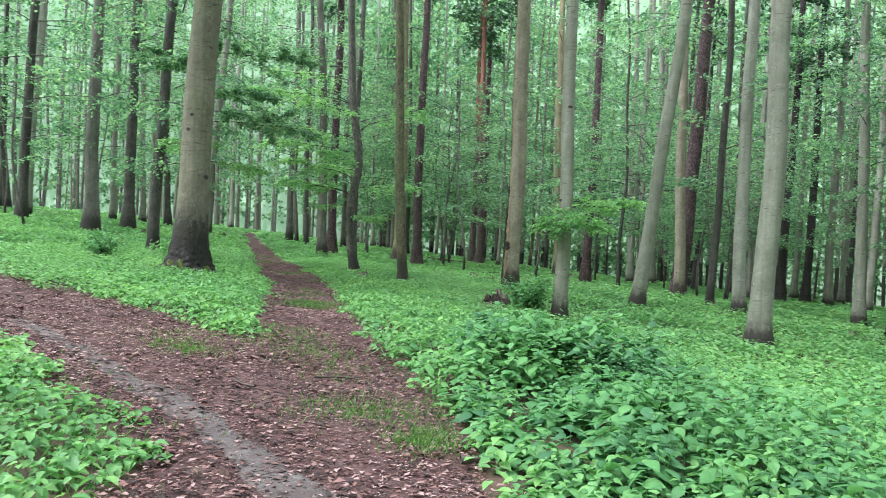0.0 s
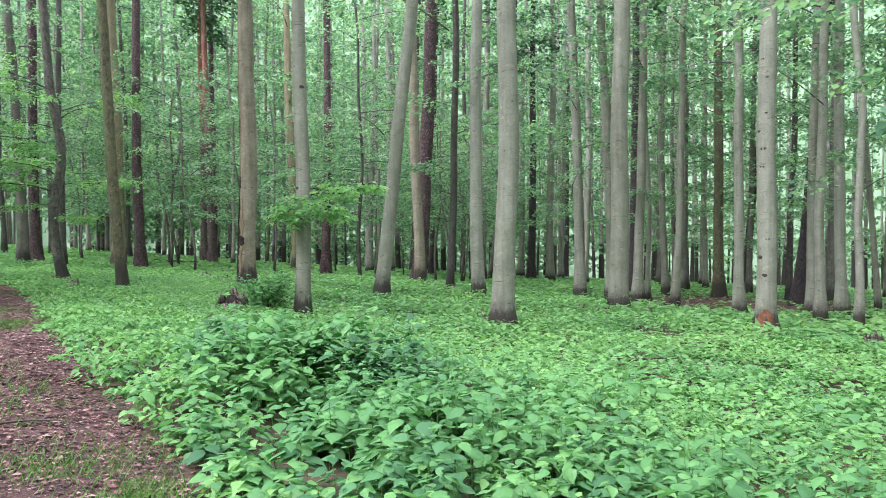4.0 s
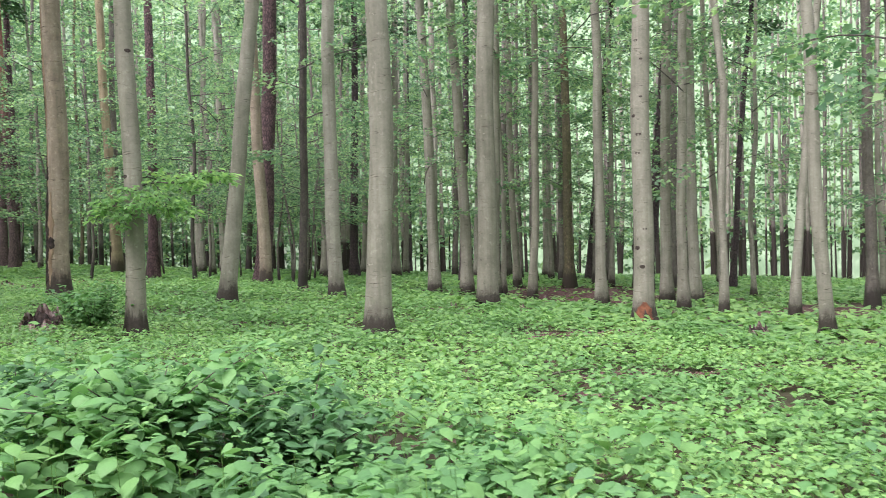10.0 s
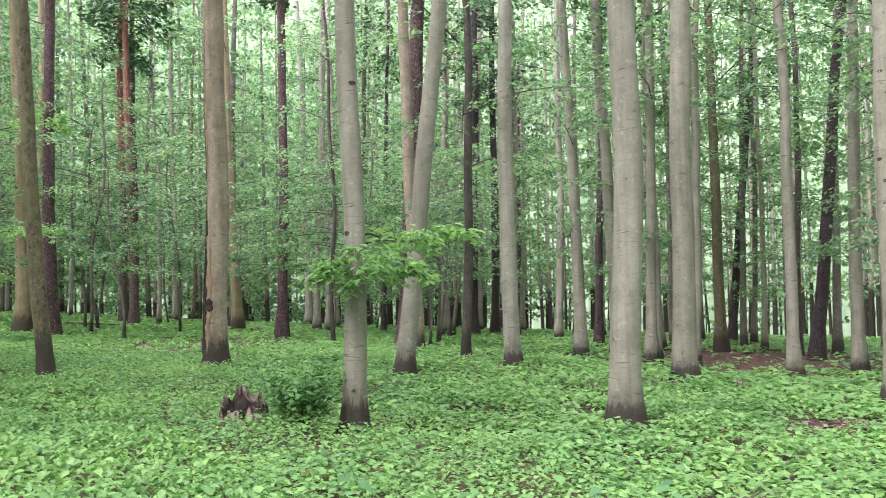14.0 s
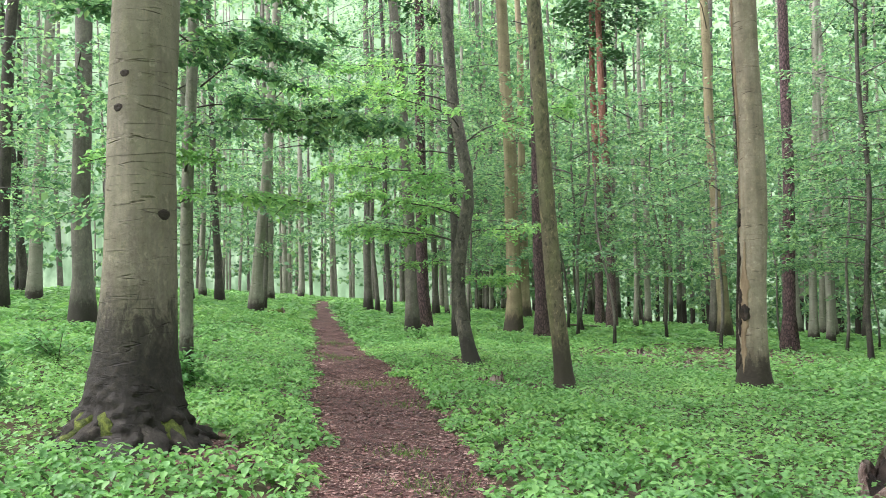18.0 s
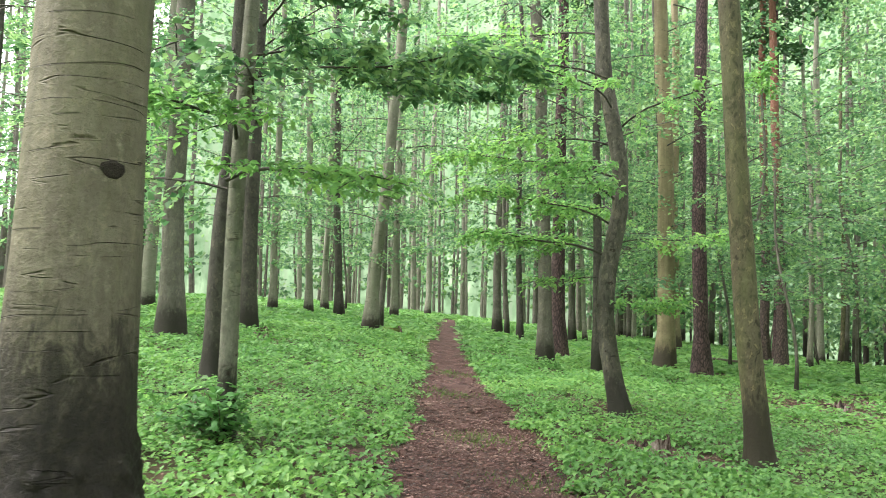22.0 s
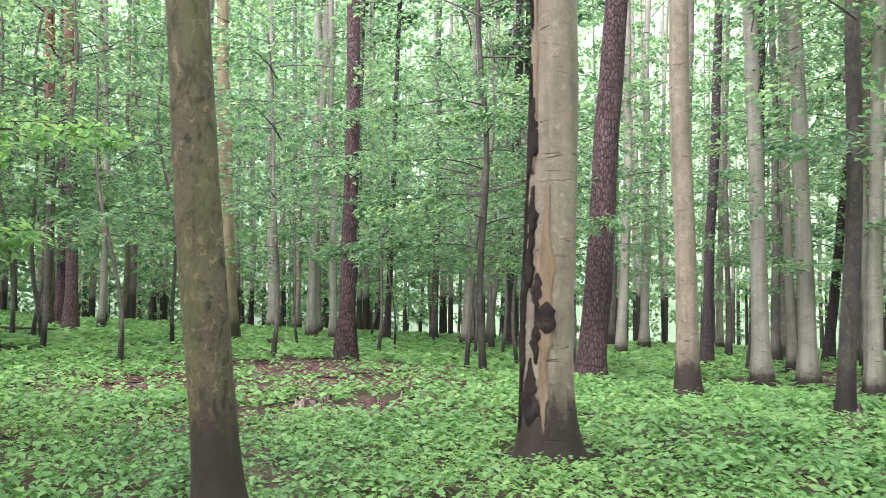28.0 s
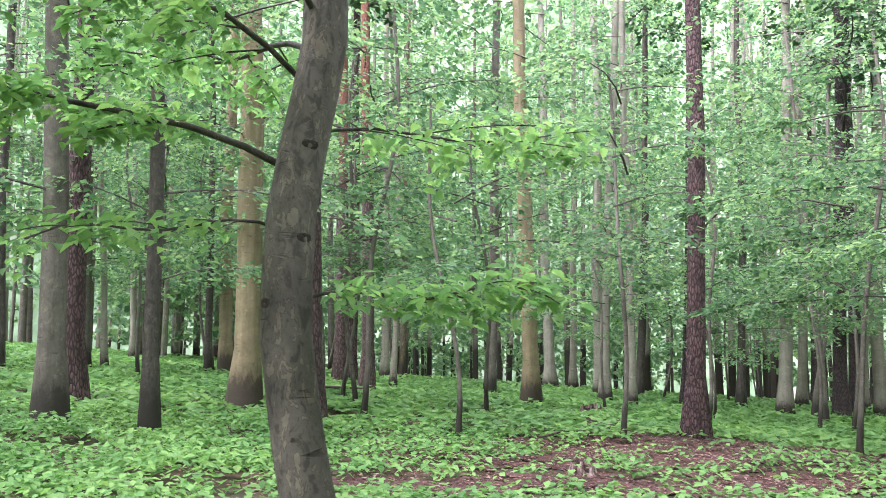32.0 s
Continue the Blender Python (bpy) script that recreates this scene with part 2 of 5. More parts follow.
def beech_bark(name, low, high, stain, green=0.0, rough_bark=0.25, foot=0.55, flecks=0.0, wrinkle=0.5):
    """Smooth bark with cross wrinkles, lichen blotches and a damp, algae-stained foot with a ragged edge."""
    m, ns, ls, p = shader(name)
    vec = coords(ns, ls)
    info = ns.new("ShaderNodeObjectInfo")
    blot = fractal(ns, ls, vec, 2.2, 6.0, 0.6, 0.4)
    fine = fractal(ns, ls, vec, 22.0, 5.0, 0.65)
    col = ramp(ns, ls, blot, [(0.3, low), (0.52, tuple((a + b) / 2 for a, b in zip(low, high))), (0.72, high)])
    col = mixed(ns, ls, 0.35, col, ramp(ns, ls, fine, [(0.3, (0.55, 0.55, 0.55)), (0.65, (1.1, 1.1, 1.1))]), "MULTIPLY")
    # cross wrinkles: short, nearly level lines
    flat = coords(ns, ls, (0.8, 0.8, 9.0))
    lines = fractal(ns, ls, flat, 1.1, 2.0, 0.4, 0.08)
    mark = ramp(ns, ls, lines, [(0.47, (1, 1, 1)), (0.483, (1.2, 1.18, 1.14)), (0.49, (0.6, 0.56, 0.5)), (0.499, (0.2, 0.175, 0.15)), (0.509, (1, 1, 1))])
    here = ramp(ns, ls, fractal(ns, ls, coords(ns, ls, (1, 1, 1.4)), 4.2, 2.0, 0.5), [(wrinkle, (0, 0, 0)), (wrinkle + 0.1, (1, 1, 1))])
    crease = mixed(ns, ls, here, (1, 1, 1), mark)
    col = mixed(ns, ls, 0.85, col, crease, "MULTIPLY")
    # rain streaks and a weathered side
    streak = fractal(ns, ls, coords(ns, ls, (9, 9, 0.45)), 1.0, 4.0, 0.6)
    col = mixed(ns, ls, 0.55, col, ramp(ns, ls, streak, [(0.3, (0.55, 0.55, 0.5)), (0.55, (1, 1, 1)), (0.75, (1.2, 1.2, 1.18))]), "MULTIPLY")
    scab = fractal(ns, ls, coords(ns, ls, (1, 1, 0.5)), 15.0, 4.0, 0.65, 0.6)
    if flecks:
        col = mixed(ns, ls, flecks, col, ramp(ns, ls, scab, [(0.38, (0.15, 0.14, 0.12)), (0.46, (0.8, 0.8, 0.8)), (0.54, (1.0, 1.0, 1.0)), (0.575, (0.3, 0.28, 0.25)), (0.6, (1.8, 1.7, 1.5))]), "MULTIPLY")
    # lichen spots
    spots = ramp(ns, ls, fractal(ns, ls, vec, 9.0, 4.0, 0.7), [(0.6, (0, 0, 0)), (0.72, (1, 1, 1))])
    col = mixed(ns, ls, spots, col, tuple(min(1, c * 1.12) for c in high))
    if green:
        veil = ramp(ns, ls, fractal(ns, ls, coords(ns, ls, (3, 3, 0.7)), 1.3, 5.0), [(0.4, (0, 0, 0)), (0.65, (green, green, green))])
        col = mixed(ns, ls, veil, col, (0.13, 0.145, 0.06))
    # ragged stained foot
    sep = ns.new("ShaderNodeSeparateXYZ")
    ls.new(vec, sep.inputs[0])
    edge = fractal(ns, ls, coords(ns, ls, (2.5, 2.5, 1.0)), 4.5, 8.0, 0.75, 0.8)
    h = node(ns, "ShaderNodeMath")
    h.operation = "MULTIPLY_ADD"
    ls.new(edge, h.inputs[0])
    h.inputs[1].default_value = -1.6 * foot
    ls.new(sep.outputs["Z"], h.inputs[2])
    dirt = ramp(ns, ls, h.outputs[0], [(0.0, (1, 1, 1)), (0.3 * foot, (0.88, 0.88, 0.88)), (0.55 * foot, (0.35, 0.35, 0.35)), (1.05 * foot, (0, 0, 0))])
    wet = mixed(ns, ls, ramp(ns, ls, fine, [(0.45, (0, 0, 0)), (0.75, (0.25, 0.25, 0.25))]), stain, mixed(ns, ls, 1.0, col, (0.5, 0.48, 0.42), "MULTIPLY"))
    col = mixed(ns, ls, dirt, col, wet)
    ls.new(mixed(ns, ls, info.outputs["Random"], col, mixed(ns, ls, 1.0, col, (0.8, 0.8, 0.76), "MULTIPLY")), p.inputs["Base Color"])
    p.inputs["Roughness"].default_value = 0.75
    p.inputs["Specular IOR Level"].default_value = 0.3
    height = mixed(ns, ls, 0.5, crease, mixed(ns, ls, flecks * 0.7, fine, scab))
    relief(ns, ls, p, height, rough_bark * 1.4, 0.025)
    return m


PALE = beech_bark("pale_beech_bark", (0.168, 0.17, 0.13), (0.28, 0.282, 0.225), (0.026, 0.022, 0.016), foot=0.36, wrinkle=0.5)
OLIVE = beech_bark("olive_beech_bark", (0.105, 0.09, 0.06), (0.175, 0.152, 0.1), (0.04, 0.034, 0.024), green=0.5, rough_bark=0.9, foot=0.6, flecks=0.8, wrinkle=0.8)
BEIGE = beech_bark("beige_beech_bark", (0.19, 0.16, 0.115), (0.33, 0.29, 0.22), (0.028, 0.022, 0.016), rough_bark=0.4, foot=0.5, flecks=0.2, wrinkle=0.5)
DARK = beech_bark("dark_young_bark", (0.045, 0.042, 0.035), (0.1, 0.093, 0.078), (0.024, 0.022, 0.017), rough_bark=0.6, foot=0.45, flecks=0.5, wrinkle=0.62)
GREY = beech_bark("grey_brown_bark", (0.1, 0.096, 0.08), (0.19, 0.18, 0.152), (0.03, 0.027, 0.021), rough_bark=0.5, foot=0.5, flecks=0.3, wrinkle=0.55)
TAN = beech_bark("ochre_beech_bark", (0.2, 0.165, 0.1), (0.34, 0.29, 0.18), (0.05, 0.042, 0.03), green=0.25, rough_bark=0.4, foot=0.55, wrinkle=0.5)
CROOK = beech_bark("dark_mottled_bark", (0.062, 0.057, 0.047), (0.14, 0.13, 0.108), (0.024, 0.022, 0.017), rough_bark=0.7, foot=0.45, flecks=0.6, wrinkle=0.55)
SLIM = beech_bark("dark_footed_bark", (0.16, 0.158, 0.125), (0.27, 0.268, 0.22), (0.016, 0.017, 0.011), rough_bark=0.5, foot=0.62, flecks=0.3, wrinkle=0.52)
GREAT = beech_bark("old_beech_bark", (0.125, 0.112, 0.08), (0.22, 0.2, 0.15), (0.013, 0.011, 0.0085), green=0.3, rough_bark=0.9, foot=1.0, flecks=0.15, wrinkle=0.46)


def pine_bark(name, low, high, top=None, start=5.0):
    """Deeply cracked plates, with an orange upper trunk where top is given."""
    m, ns, ls, p = shader(name)
    vec = coords(ns, ls, (1, 1, 0.33))
    v = node(ns, "ShaderNodeTexVoronoi", Scale=21.0)
    v.feature = "DISTANCE_TO_EDGE"
    ls.new(vec, v.inputs["Vector"])
    fine = fractal(ns, ls, coords(ns, ls), 30.0, 5.0, 0.7)
    tone = fractal(ns, ls, coords(ns, ls, (1, 1, 0.4)), 5.0, 4.0)
    plates = ramp(ns, ls, tone, [(0.3, low), (0.7, high)])
    col = mixed(ns, ls, 0.5, plates, ramp(ns, ls, fine, [(0.3, (0.5, 0.5, 0.5)), (0.7, (1.2, 1.2, 1.2))]), "MULTIPLY")
    crack = ramp(ns, ls, v.outputs["Distance"], [(0.0, (0, 0, 0)), (0.22, (1, 1, 1))])
    col = mixed(ns, ls, crack, tuple(c * 0.3 for c in low), col)
    if top:
        sep = ns.new("ShaderNodeSeparateXYZ")
        ls.new(coords(ns, ls), sep.inputs[0])
        mr = node(ns, "ShaderNodeMapRange")
        mr.inputs["From Min"].default_value, mr.inputs["From Max"].default_value = start, start + 4.0
        ls.new(sep.outputs["Z"], mr.inputs["Value"])
        col = mixed(ns, ls, mr.outputs["Result"], col, mixed(ns, ls, 0.3, top, col))
    ls.new(col, p.inputs["Base Color"])
    p.inputs["Roughness"].default_value = 0.9
    relief(ns, ls, p, mixed(ns, ls, 0.3, crack, fine), 0.9, 0.03)
    return m


PINE = pine_bark("red_brown_pine_bark", (0.06, 0.034, 0.033), (0.16, 0.098, 0.098))
BLACK = pine_bark("dark_pine_bark", (0.035, 0.026, 0.025), (0.085, 0.063, 0.06))
RED = pine_bark("orange_topped_pine_bark", (0.08, 0.055, 0.048), (0.15, 0.105, 0.09), (0.26, 0.11, 0.07), 5.5)


def mottled(name, stops, scale=6.0, fine=40.0, bump=0.4, rough=0.9, grain=(1, 1, 1)):
    m, ns, ls, p = shader(name)
    vec = coords(ns, ls, grain)
    a, b = fractal(ns, ls, vec, scale, 5.0, 0.6, 0.3), fractal(ns, ls, vec, fine, 5.0, 0.7)
    col = ramp(ns, ls, a, stops)
    col = mixed(ns, ls, 0.5, col, ramp(ns, ls, b, [(0.25, (0.45, 0.45, 0.45)), (0.7, (1.25, 1.25, 1.25))]), "MULTIPLY")
    ls.new(col, p.inputs["Base Color"])
    p.inputs["Roughness"].default_value = rough
    p.inputs["Specular IOR Level"].default_value = 0.25
    relief(ns, ls, p, b, bump, 0.02)
    return m


SOIL = mottled("forest_soil", [(0.25, (0.028, 0.03, 0.014)), (0.45, (0.045, 0.042, 0.022)), (0.6, (0.075, 0.05, 0.032)), (0.8, (0.11, 0.066, 0.046))], 1.6, 22.0)
TROD = mottled("trodden_litter", [(0.28, (0.03, 0.02, 0.017)), (0.45, (0.07, 0.036, 0.032)), (0.6, (0.11, 0.06, 0.052)), (0.8, (0.15, 0.12, 0.105))], 3.5, 65.0, 1.0)
LITTER = leaf_material("dead_leaf", [(0.1, (0.03, 0.018, 0.016)), (0.4, (0.08, 0.036, 0.03)), (0.72, (0.16, 0.076, 0.062)), (0.95, (0.3, 0.2, 0.175))], 0.05, 0.6, 0.5)
TWIG = mottled("grey_brown_twig", [(0.3, (0.05, 0.042, 0.034)), (0.7, (0.12, 0.1, 0.08))], 8.0)
BARE_WOOD = mottled("bare_tan_wood", [(0.3, (0.16, 0.112, 0.07)), (0.6, (0.25, 0.188, 0.12)), (0.8, (0.32, 0.265, 0.185))], 5.0, 40.0, 0.3, 0.75, (3, 3, 0.5))
ROT = mottled("black_rotten_wood", [(0.3, (0.012, 0.01, 0.009)), (0.6, (0.04, 0.03, 0.024)), (0.85, (0.12, 0.08, 0.055))], 9.0, 45.0, 1.0)
STUMP = mottled("weathered_stump_wood", [(0.34, (0.03, 0.02, 0.017)), (0.45, (0.11, 0.07, 0.06)), (0.55, (0.24, 0.18, 0.165)), (0.68, (0.4, 0.33, 0.31))], 12.0, 40.0, 1.0, 0.95, (1.6, 1.6, 0.35))
MOSS = mottled("green_moss", [(0.3, (0.025, 0.035, 0.01)), (0.5, (0.06, 0.08, 0.015)), (0.72, (0.14, 0.17, 0.03))], 22.0, 70.0, 0.9)
RUST = mottled("orange_peeled_wood", [(0.3, (0.08, 0.04, 0.025)), (0.6, (0.19, 0.075, 0.038)), (0.85, (0.25, 0.15, 0.08))], 9.0, 40.0, 0.6)
KNOT = mottled("dark_branch_scar", [(0.3, (0.025, 0.02, 0.016)), (0.7, (0.07, 0.058, 0.045))], 12.0, 60.0, 0.9)
CRUST = mottled("rugged_dark_crust", [(0.3, (0.012, 0.011, 0.009)), (0.55, (0.035, 0.031, 0.025)), (0.75, (0.075, 0.066, 0.05)), (0.9, (0.13, 0.12, 0.09))], 12.0, 50.0, 1.0)


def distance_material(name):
    """Woods far behind the last trunks: pale stems and foliage, daylight and haze painted as emission."""
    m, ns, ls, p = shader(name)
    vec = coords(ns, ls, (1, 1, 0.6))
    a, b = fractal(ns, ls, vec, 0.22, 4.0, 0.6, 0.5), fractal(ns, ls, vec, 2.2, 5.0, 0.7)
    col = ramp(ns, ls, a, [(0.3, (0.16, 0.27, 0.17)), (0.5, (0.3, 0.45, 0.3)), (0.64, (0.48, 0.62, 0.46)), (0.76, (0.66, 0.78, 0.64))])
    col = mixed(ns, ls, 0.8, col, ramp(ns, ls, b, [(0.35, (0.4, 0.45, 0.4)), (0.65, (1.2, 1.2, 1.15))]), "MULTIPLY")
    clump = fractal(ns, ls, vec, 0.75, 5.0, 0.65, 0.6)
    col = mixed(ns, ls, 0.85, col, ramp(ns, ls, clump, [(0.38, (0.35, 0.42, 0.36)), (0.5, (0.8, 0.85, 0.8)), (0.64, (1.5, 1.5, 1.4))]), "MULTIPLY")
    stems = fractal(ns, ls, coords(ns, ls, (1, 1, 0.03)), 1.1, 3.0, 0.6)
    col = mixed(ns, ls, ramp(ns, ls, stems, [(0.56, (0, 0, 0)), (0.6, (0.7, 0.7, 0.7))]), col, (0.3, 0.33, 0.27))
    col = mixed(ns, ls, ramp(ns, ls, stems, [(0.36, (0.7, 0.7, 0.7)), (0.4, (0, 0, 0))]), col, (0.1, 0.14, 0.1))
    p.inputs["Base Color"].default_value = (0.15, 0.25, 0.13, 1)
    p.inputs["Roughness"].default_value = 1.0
    # emission stands in for daylight the shaded ring does not get
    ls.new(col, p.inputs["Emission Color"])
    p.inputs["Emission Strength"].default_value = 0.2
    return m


DISTANCE = distance_material("glowing_woods_backdrop")
RUT = mottled("worn_grey_soil", [(0.3, (0.055, 0.042, 0.038)), (0.55, (0.1, 0.082, 0.074)), (0.8, (0.16, 0.145, 0.13))], 5.0, 60.0, 0.8)

# ---------------------------------------------------------------- mesh helpers
rng = np.random.default_rng(7)


def raw_mesh(name, verts, faces, mats, smooth=False, index=None):
    """A mesh from arrays of points and of equal-sized faces."""
    verts, faces = np.asarray(verts, np.float32).reshape(-1, 3), np.asarray(faces, np.int32)
    n, k = faces.shape
    me = bpy.data.meshes.new(name)
    me.vertices.add(len(verts))
    me.vertices.foreach_set("co", verts.ravel())
    me.loops.add(n * k)
    me.loops.foreach_set("vertex_index", faces.ravel())
    me.polygons.add(n)
    me.polygons.foreach_set("loop_start", np.arange(0, n * k, k, dtype=np.int32))
    me.polygons.foreach_set("loop_total", np.full(n, k, np.int32))
    if smooth:
        me.polygons.foreach_set("use_smooth", np.ones(n, bool))
    if index is not None:
        me.polygons.foreach_set("material_index", np.asarray(index, np.int32))
    for m in mats:
        me.materials.append(m)
    me.update()
    me.validate()
    return me


def part(name, data, parent, label="", at=None):
    ob = new(name, data)
    ob.parent = parent
    if at is not None:
        ob.matrix_basis = at
    return tagged(ob, label) if label else ob


def thing(name, x, y, z, label, category, group=""):
    ob = new(name)
    ob.empty_display_size = 0.2
    ob.location = (x, y, z)
    return tagged(ob, label, category, group)


def unit(v):
    return v / np.maximum(np.linalg.norm(v, axis=-1, keepdims=True), 1e-9)


def tube(points, radii, sides=8, rough=0.0, seed=0, lobes=0.0, caps=True):
    """Points and quads of a round bar along points; lobes swell the foot into root ridges."""
    points, radii = np.asarray(points, float), np.asarray(radii, float)
    n = len(points)
    tang = unit(np.gradient(points, axis=0))
    ref = np.array([1.0, 0, 0]) if abs(tang[:, 2]).mean() > 0.6 else np.array([0, 0, 1.0])
    a = unit(np.cross(tang, np.cross(ref, tang)))
    b = np.cross(tang, a)
    th = np.linspace(0, 2 * np.pi, sides, endpoint=False)
    r = np.repeat(radii[:, None], sides, 1)
    if rough:
        zz = points[:, 2:3]
        r = r * (1 + rough * (np.sin(3 * th[None] + seed + 0.7 * zz) * 0.5 + np.sin(2 * th[None] - 1.9 * zz + seed * 2) * 0.5 + 0.5 * np.sin(5 * th[None] + 3.1 * zz)))
    if lobes:
        fade = np.exp(-np.maximum(points[:, 2:3], 0) / 0.28)
        k = 5 + seed % 3
        r = r * (1 + lobes * fade * (0.75 + 0.6 * np.cos(k * th[None] + seed) + 0.3 * np.cos(2 * th[None] + seed * 3)))
    v = points[:, None] + r[..., None] * (np.cos(th)[None, :, None] * a[:, None] + np.sin(th)[None, :, None] * b[:, None])
    i, j = np.meshgrid(np.arange(n - 1), np.arange(sides), indexing="ij")
    j2 = (j + 1) % sides
    q = np.stack([i * sides + j, i * sides + j2, (i + 1) * sides + j2, (i + 1) * sides + j], -1).reshape(-1, 4)
    return v.reshape(-1, 3), q


def merge(pieces):
    vs, fs, off = [], [], 0
    for v, f in pieces:
        vs.append(v)
        fs.append(f + off)
        off += len(v)
    return np.concatenate(vs), np.concatenate(fs)


def leaf_quads(pos, axis, up, length, width, fold=0.1):
    """Folded diamond leaves: two triangles each."""
    side = unit(np.cross(up, axis))
    up = np.cross(axis, side)
    L, W = length[:, None], width[:, None]
    base, tip = pos, pos + axis * L
    mid = pos + axis * L * 0.42 + up * L * fold
    v = np.stack([base, mid + side * W * 0.5, tip, mid - side * W * 0.5], 1)
    k = np.arange(len(pos))[:, None] * 4
    f = np.concatenate([k + [0, 2, 1], k + [0, 3, 2]], 1).reshape(-1, 3)
    return v.reshape(-1, 3), f


def leaf_blades(pos, axis, up, length, width):
    """Small far leaves: one triangle each."""
    side = unit(np.cross(up, axis))
    L, W = length[:, None], width[:, None]
    v = np.stack([pos, pos + axis * L + side * W * 0.3, pos + axis * L * 0.5 - side * W * 0.6], 1)
    return v.reshape(-1, 3), np.arange(len(pos) * 3).reshape(-1, 3)


def leaf_ovals(pos, axis, up, length, width, fold=0.08):
    """Pointed oval leaves folded on the midrib: two quads each."""
    side = unit(np.cross(up, axis))
    up = np.cross(axis, side)
    L, W = length[:, None], width[:, None]
    a, b = pos + axis * L * 0.28 + up * L * fold * 0.8, pos + axis * L * 0.62 + up * L * fold * 0.7
    v = np.stack([pos, a + side * W * 0.48, b + side * W * 0.38, pos + axis * L - up * L * 0.2, b - side * W * 0.38, a - side * W * 0.48], 1)
    k = np.arange(len(pos))[:, None] * 6
    f = np.concatenate([k + [0, 3, 2, 1], k + [0, 5, 4, 3]], 1).reshape(-1, 4)
    return v.reshape(-1, 3), f


def leaf_broad(pos, axis, up, length, width):
    """Broad heart-based leaves with a drawn-out tip, arched along the midrib: sixteen triangles each."""
    side = unit(np.cross(up, axis))
    up = np.cross(axis, side)
    L, W = length[:, None], width[:, None]
    rows = [pos]
    for u, w in ((0.1, 0.36), (0.34, 0.5), (0.62, 0.36), (0.85, 0.13)):
        mid = pos + axis * L * u + up * L * (0.1 * u - 0.3 * u * u)
        rows += [mid + side * W * w - up * L * 0.05 * w, mid + up * L * 0.03, mid - side * W * w - up * L * 0.05 * w]
    rows.append(pos + axis * L - up * L * 0.22)
    v = np.stack(rows, 1)
    k = np.arange(len(pos))[:, None] * 14
    q = []
    for i in range(3):
        a, b = 1 + 3 * i, 4 + 3 * i
        for c in (0, 1):
            q += [a + c, a + c + 1, b + c + 1, a + c, b + c + 1, b + c]
    q += [0, 2, 1, 0, 3, 2, 10, 11, 13, 11, 12, 13]
    f = (k + np.array(q)[None]).reshape(-1, 3)
    return v.reshape(-1, 3), f


def heading(n, tilt=0.35, g=rng):
    """Random leaf axes, mostly level, and normals, mostly upright."""
    a = g.uniform(0, 2 * np.pi, n)
    ax = unit(np.stack([np.cos(a), np.sin(a), g.normal(-0.15, tilt, n)], 1))
    up = unit(np.stack([g.normal(0, tilt, n), g.normal(0, tilt, n), np.ones(n)], 1))
    return ax, up


# ---------------------------------------------------------------- ground and paths
def spaced(lo, near_lo, near_hi, hi, step):
    core = np.arange(near_lo, near_hi + step / 2, step)
    out = [step * 2 * 1.35 ** i for i in range(60)]
    right = near_hi + np.cumsum(out)
    left = near_lo - np.cumsum(out)
    return np.concatenate([left[left > lo][::-1], core, right[right < hi]])


def sheet(name, xs, ys, height, mat):
    X, Y = np.meshgrid(xs, ys)
    v = np.stack([X, Y, height(X, Y)], -1).reshape(-1, 3)
    ny, nx = X.shape
    i, j = np.meshgrid(np.arange(ny - 1), np.arange(nx - 1), indexing="ij")
    f = np.stack([i * nx + j, i * nx + j + 1, (i + 1) * nx + j + 1, (i + 1) * nx + j], -1).reshape(-1, 4)
    return new(name, raw_mesh(name, v, f, [mat], True))


def soil_height(x, y):
    near = np.exp(-((x - 2) ** 2 + (y - 18) ** 2) / 900)
    d = off_path(x, y)
    return ground(x, y) + near * (0.02 * wave(x, y, 0.8) + 0.035 * wave(x, y, 2.3, 3)) - 0.05 * np.clip(0.6 - d, 0, 1)


soil = sheet("ground", spaced(-1500, -16, 46, 1500, 0.4), spaced(-1500, -6, 58, 1500, 0.4), soil_height, SOIL)
tagged(soil, "forest floor of dark soil under low green herbs", "ground", kind="structure")


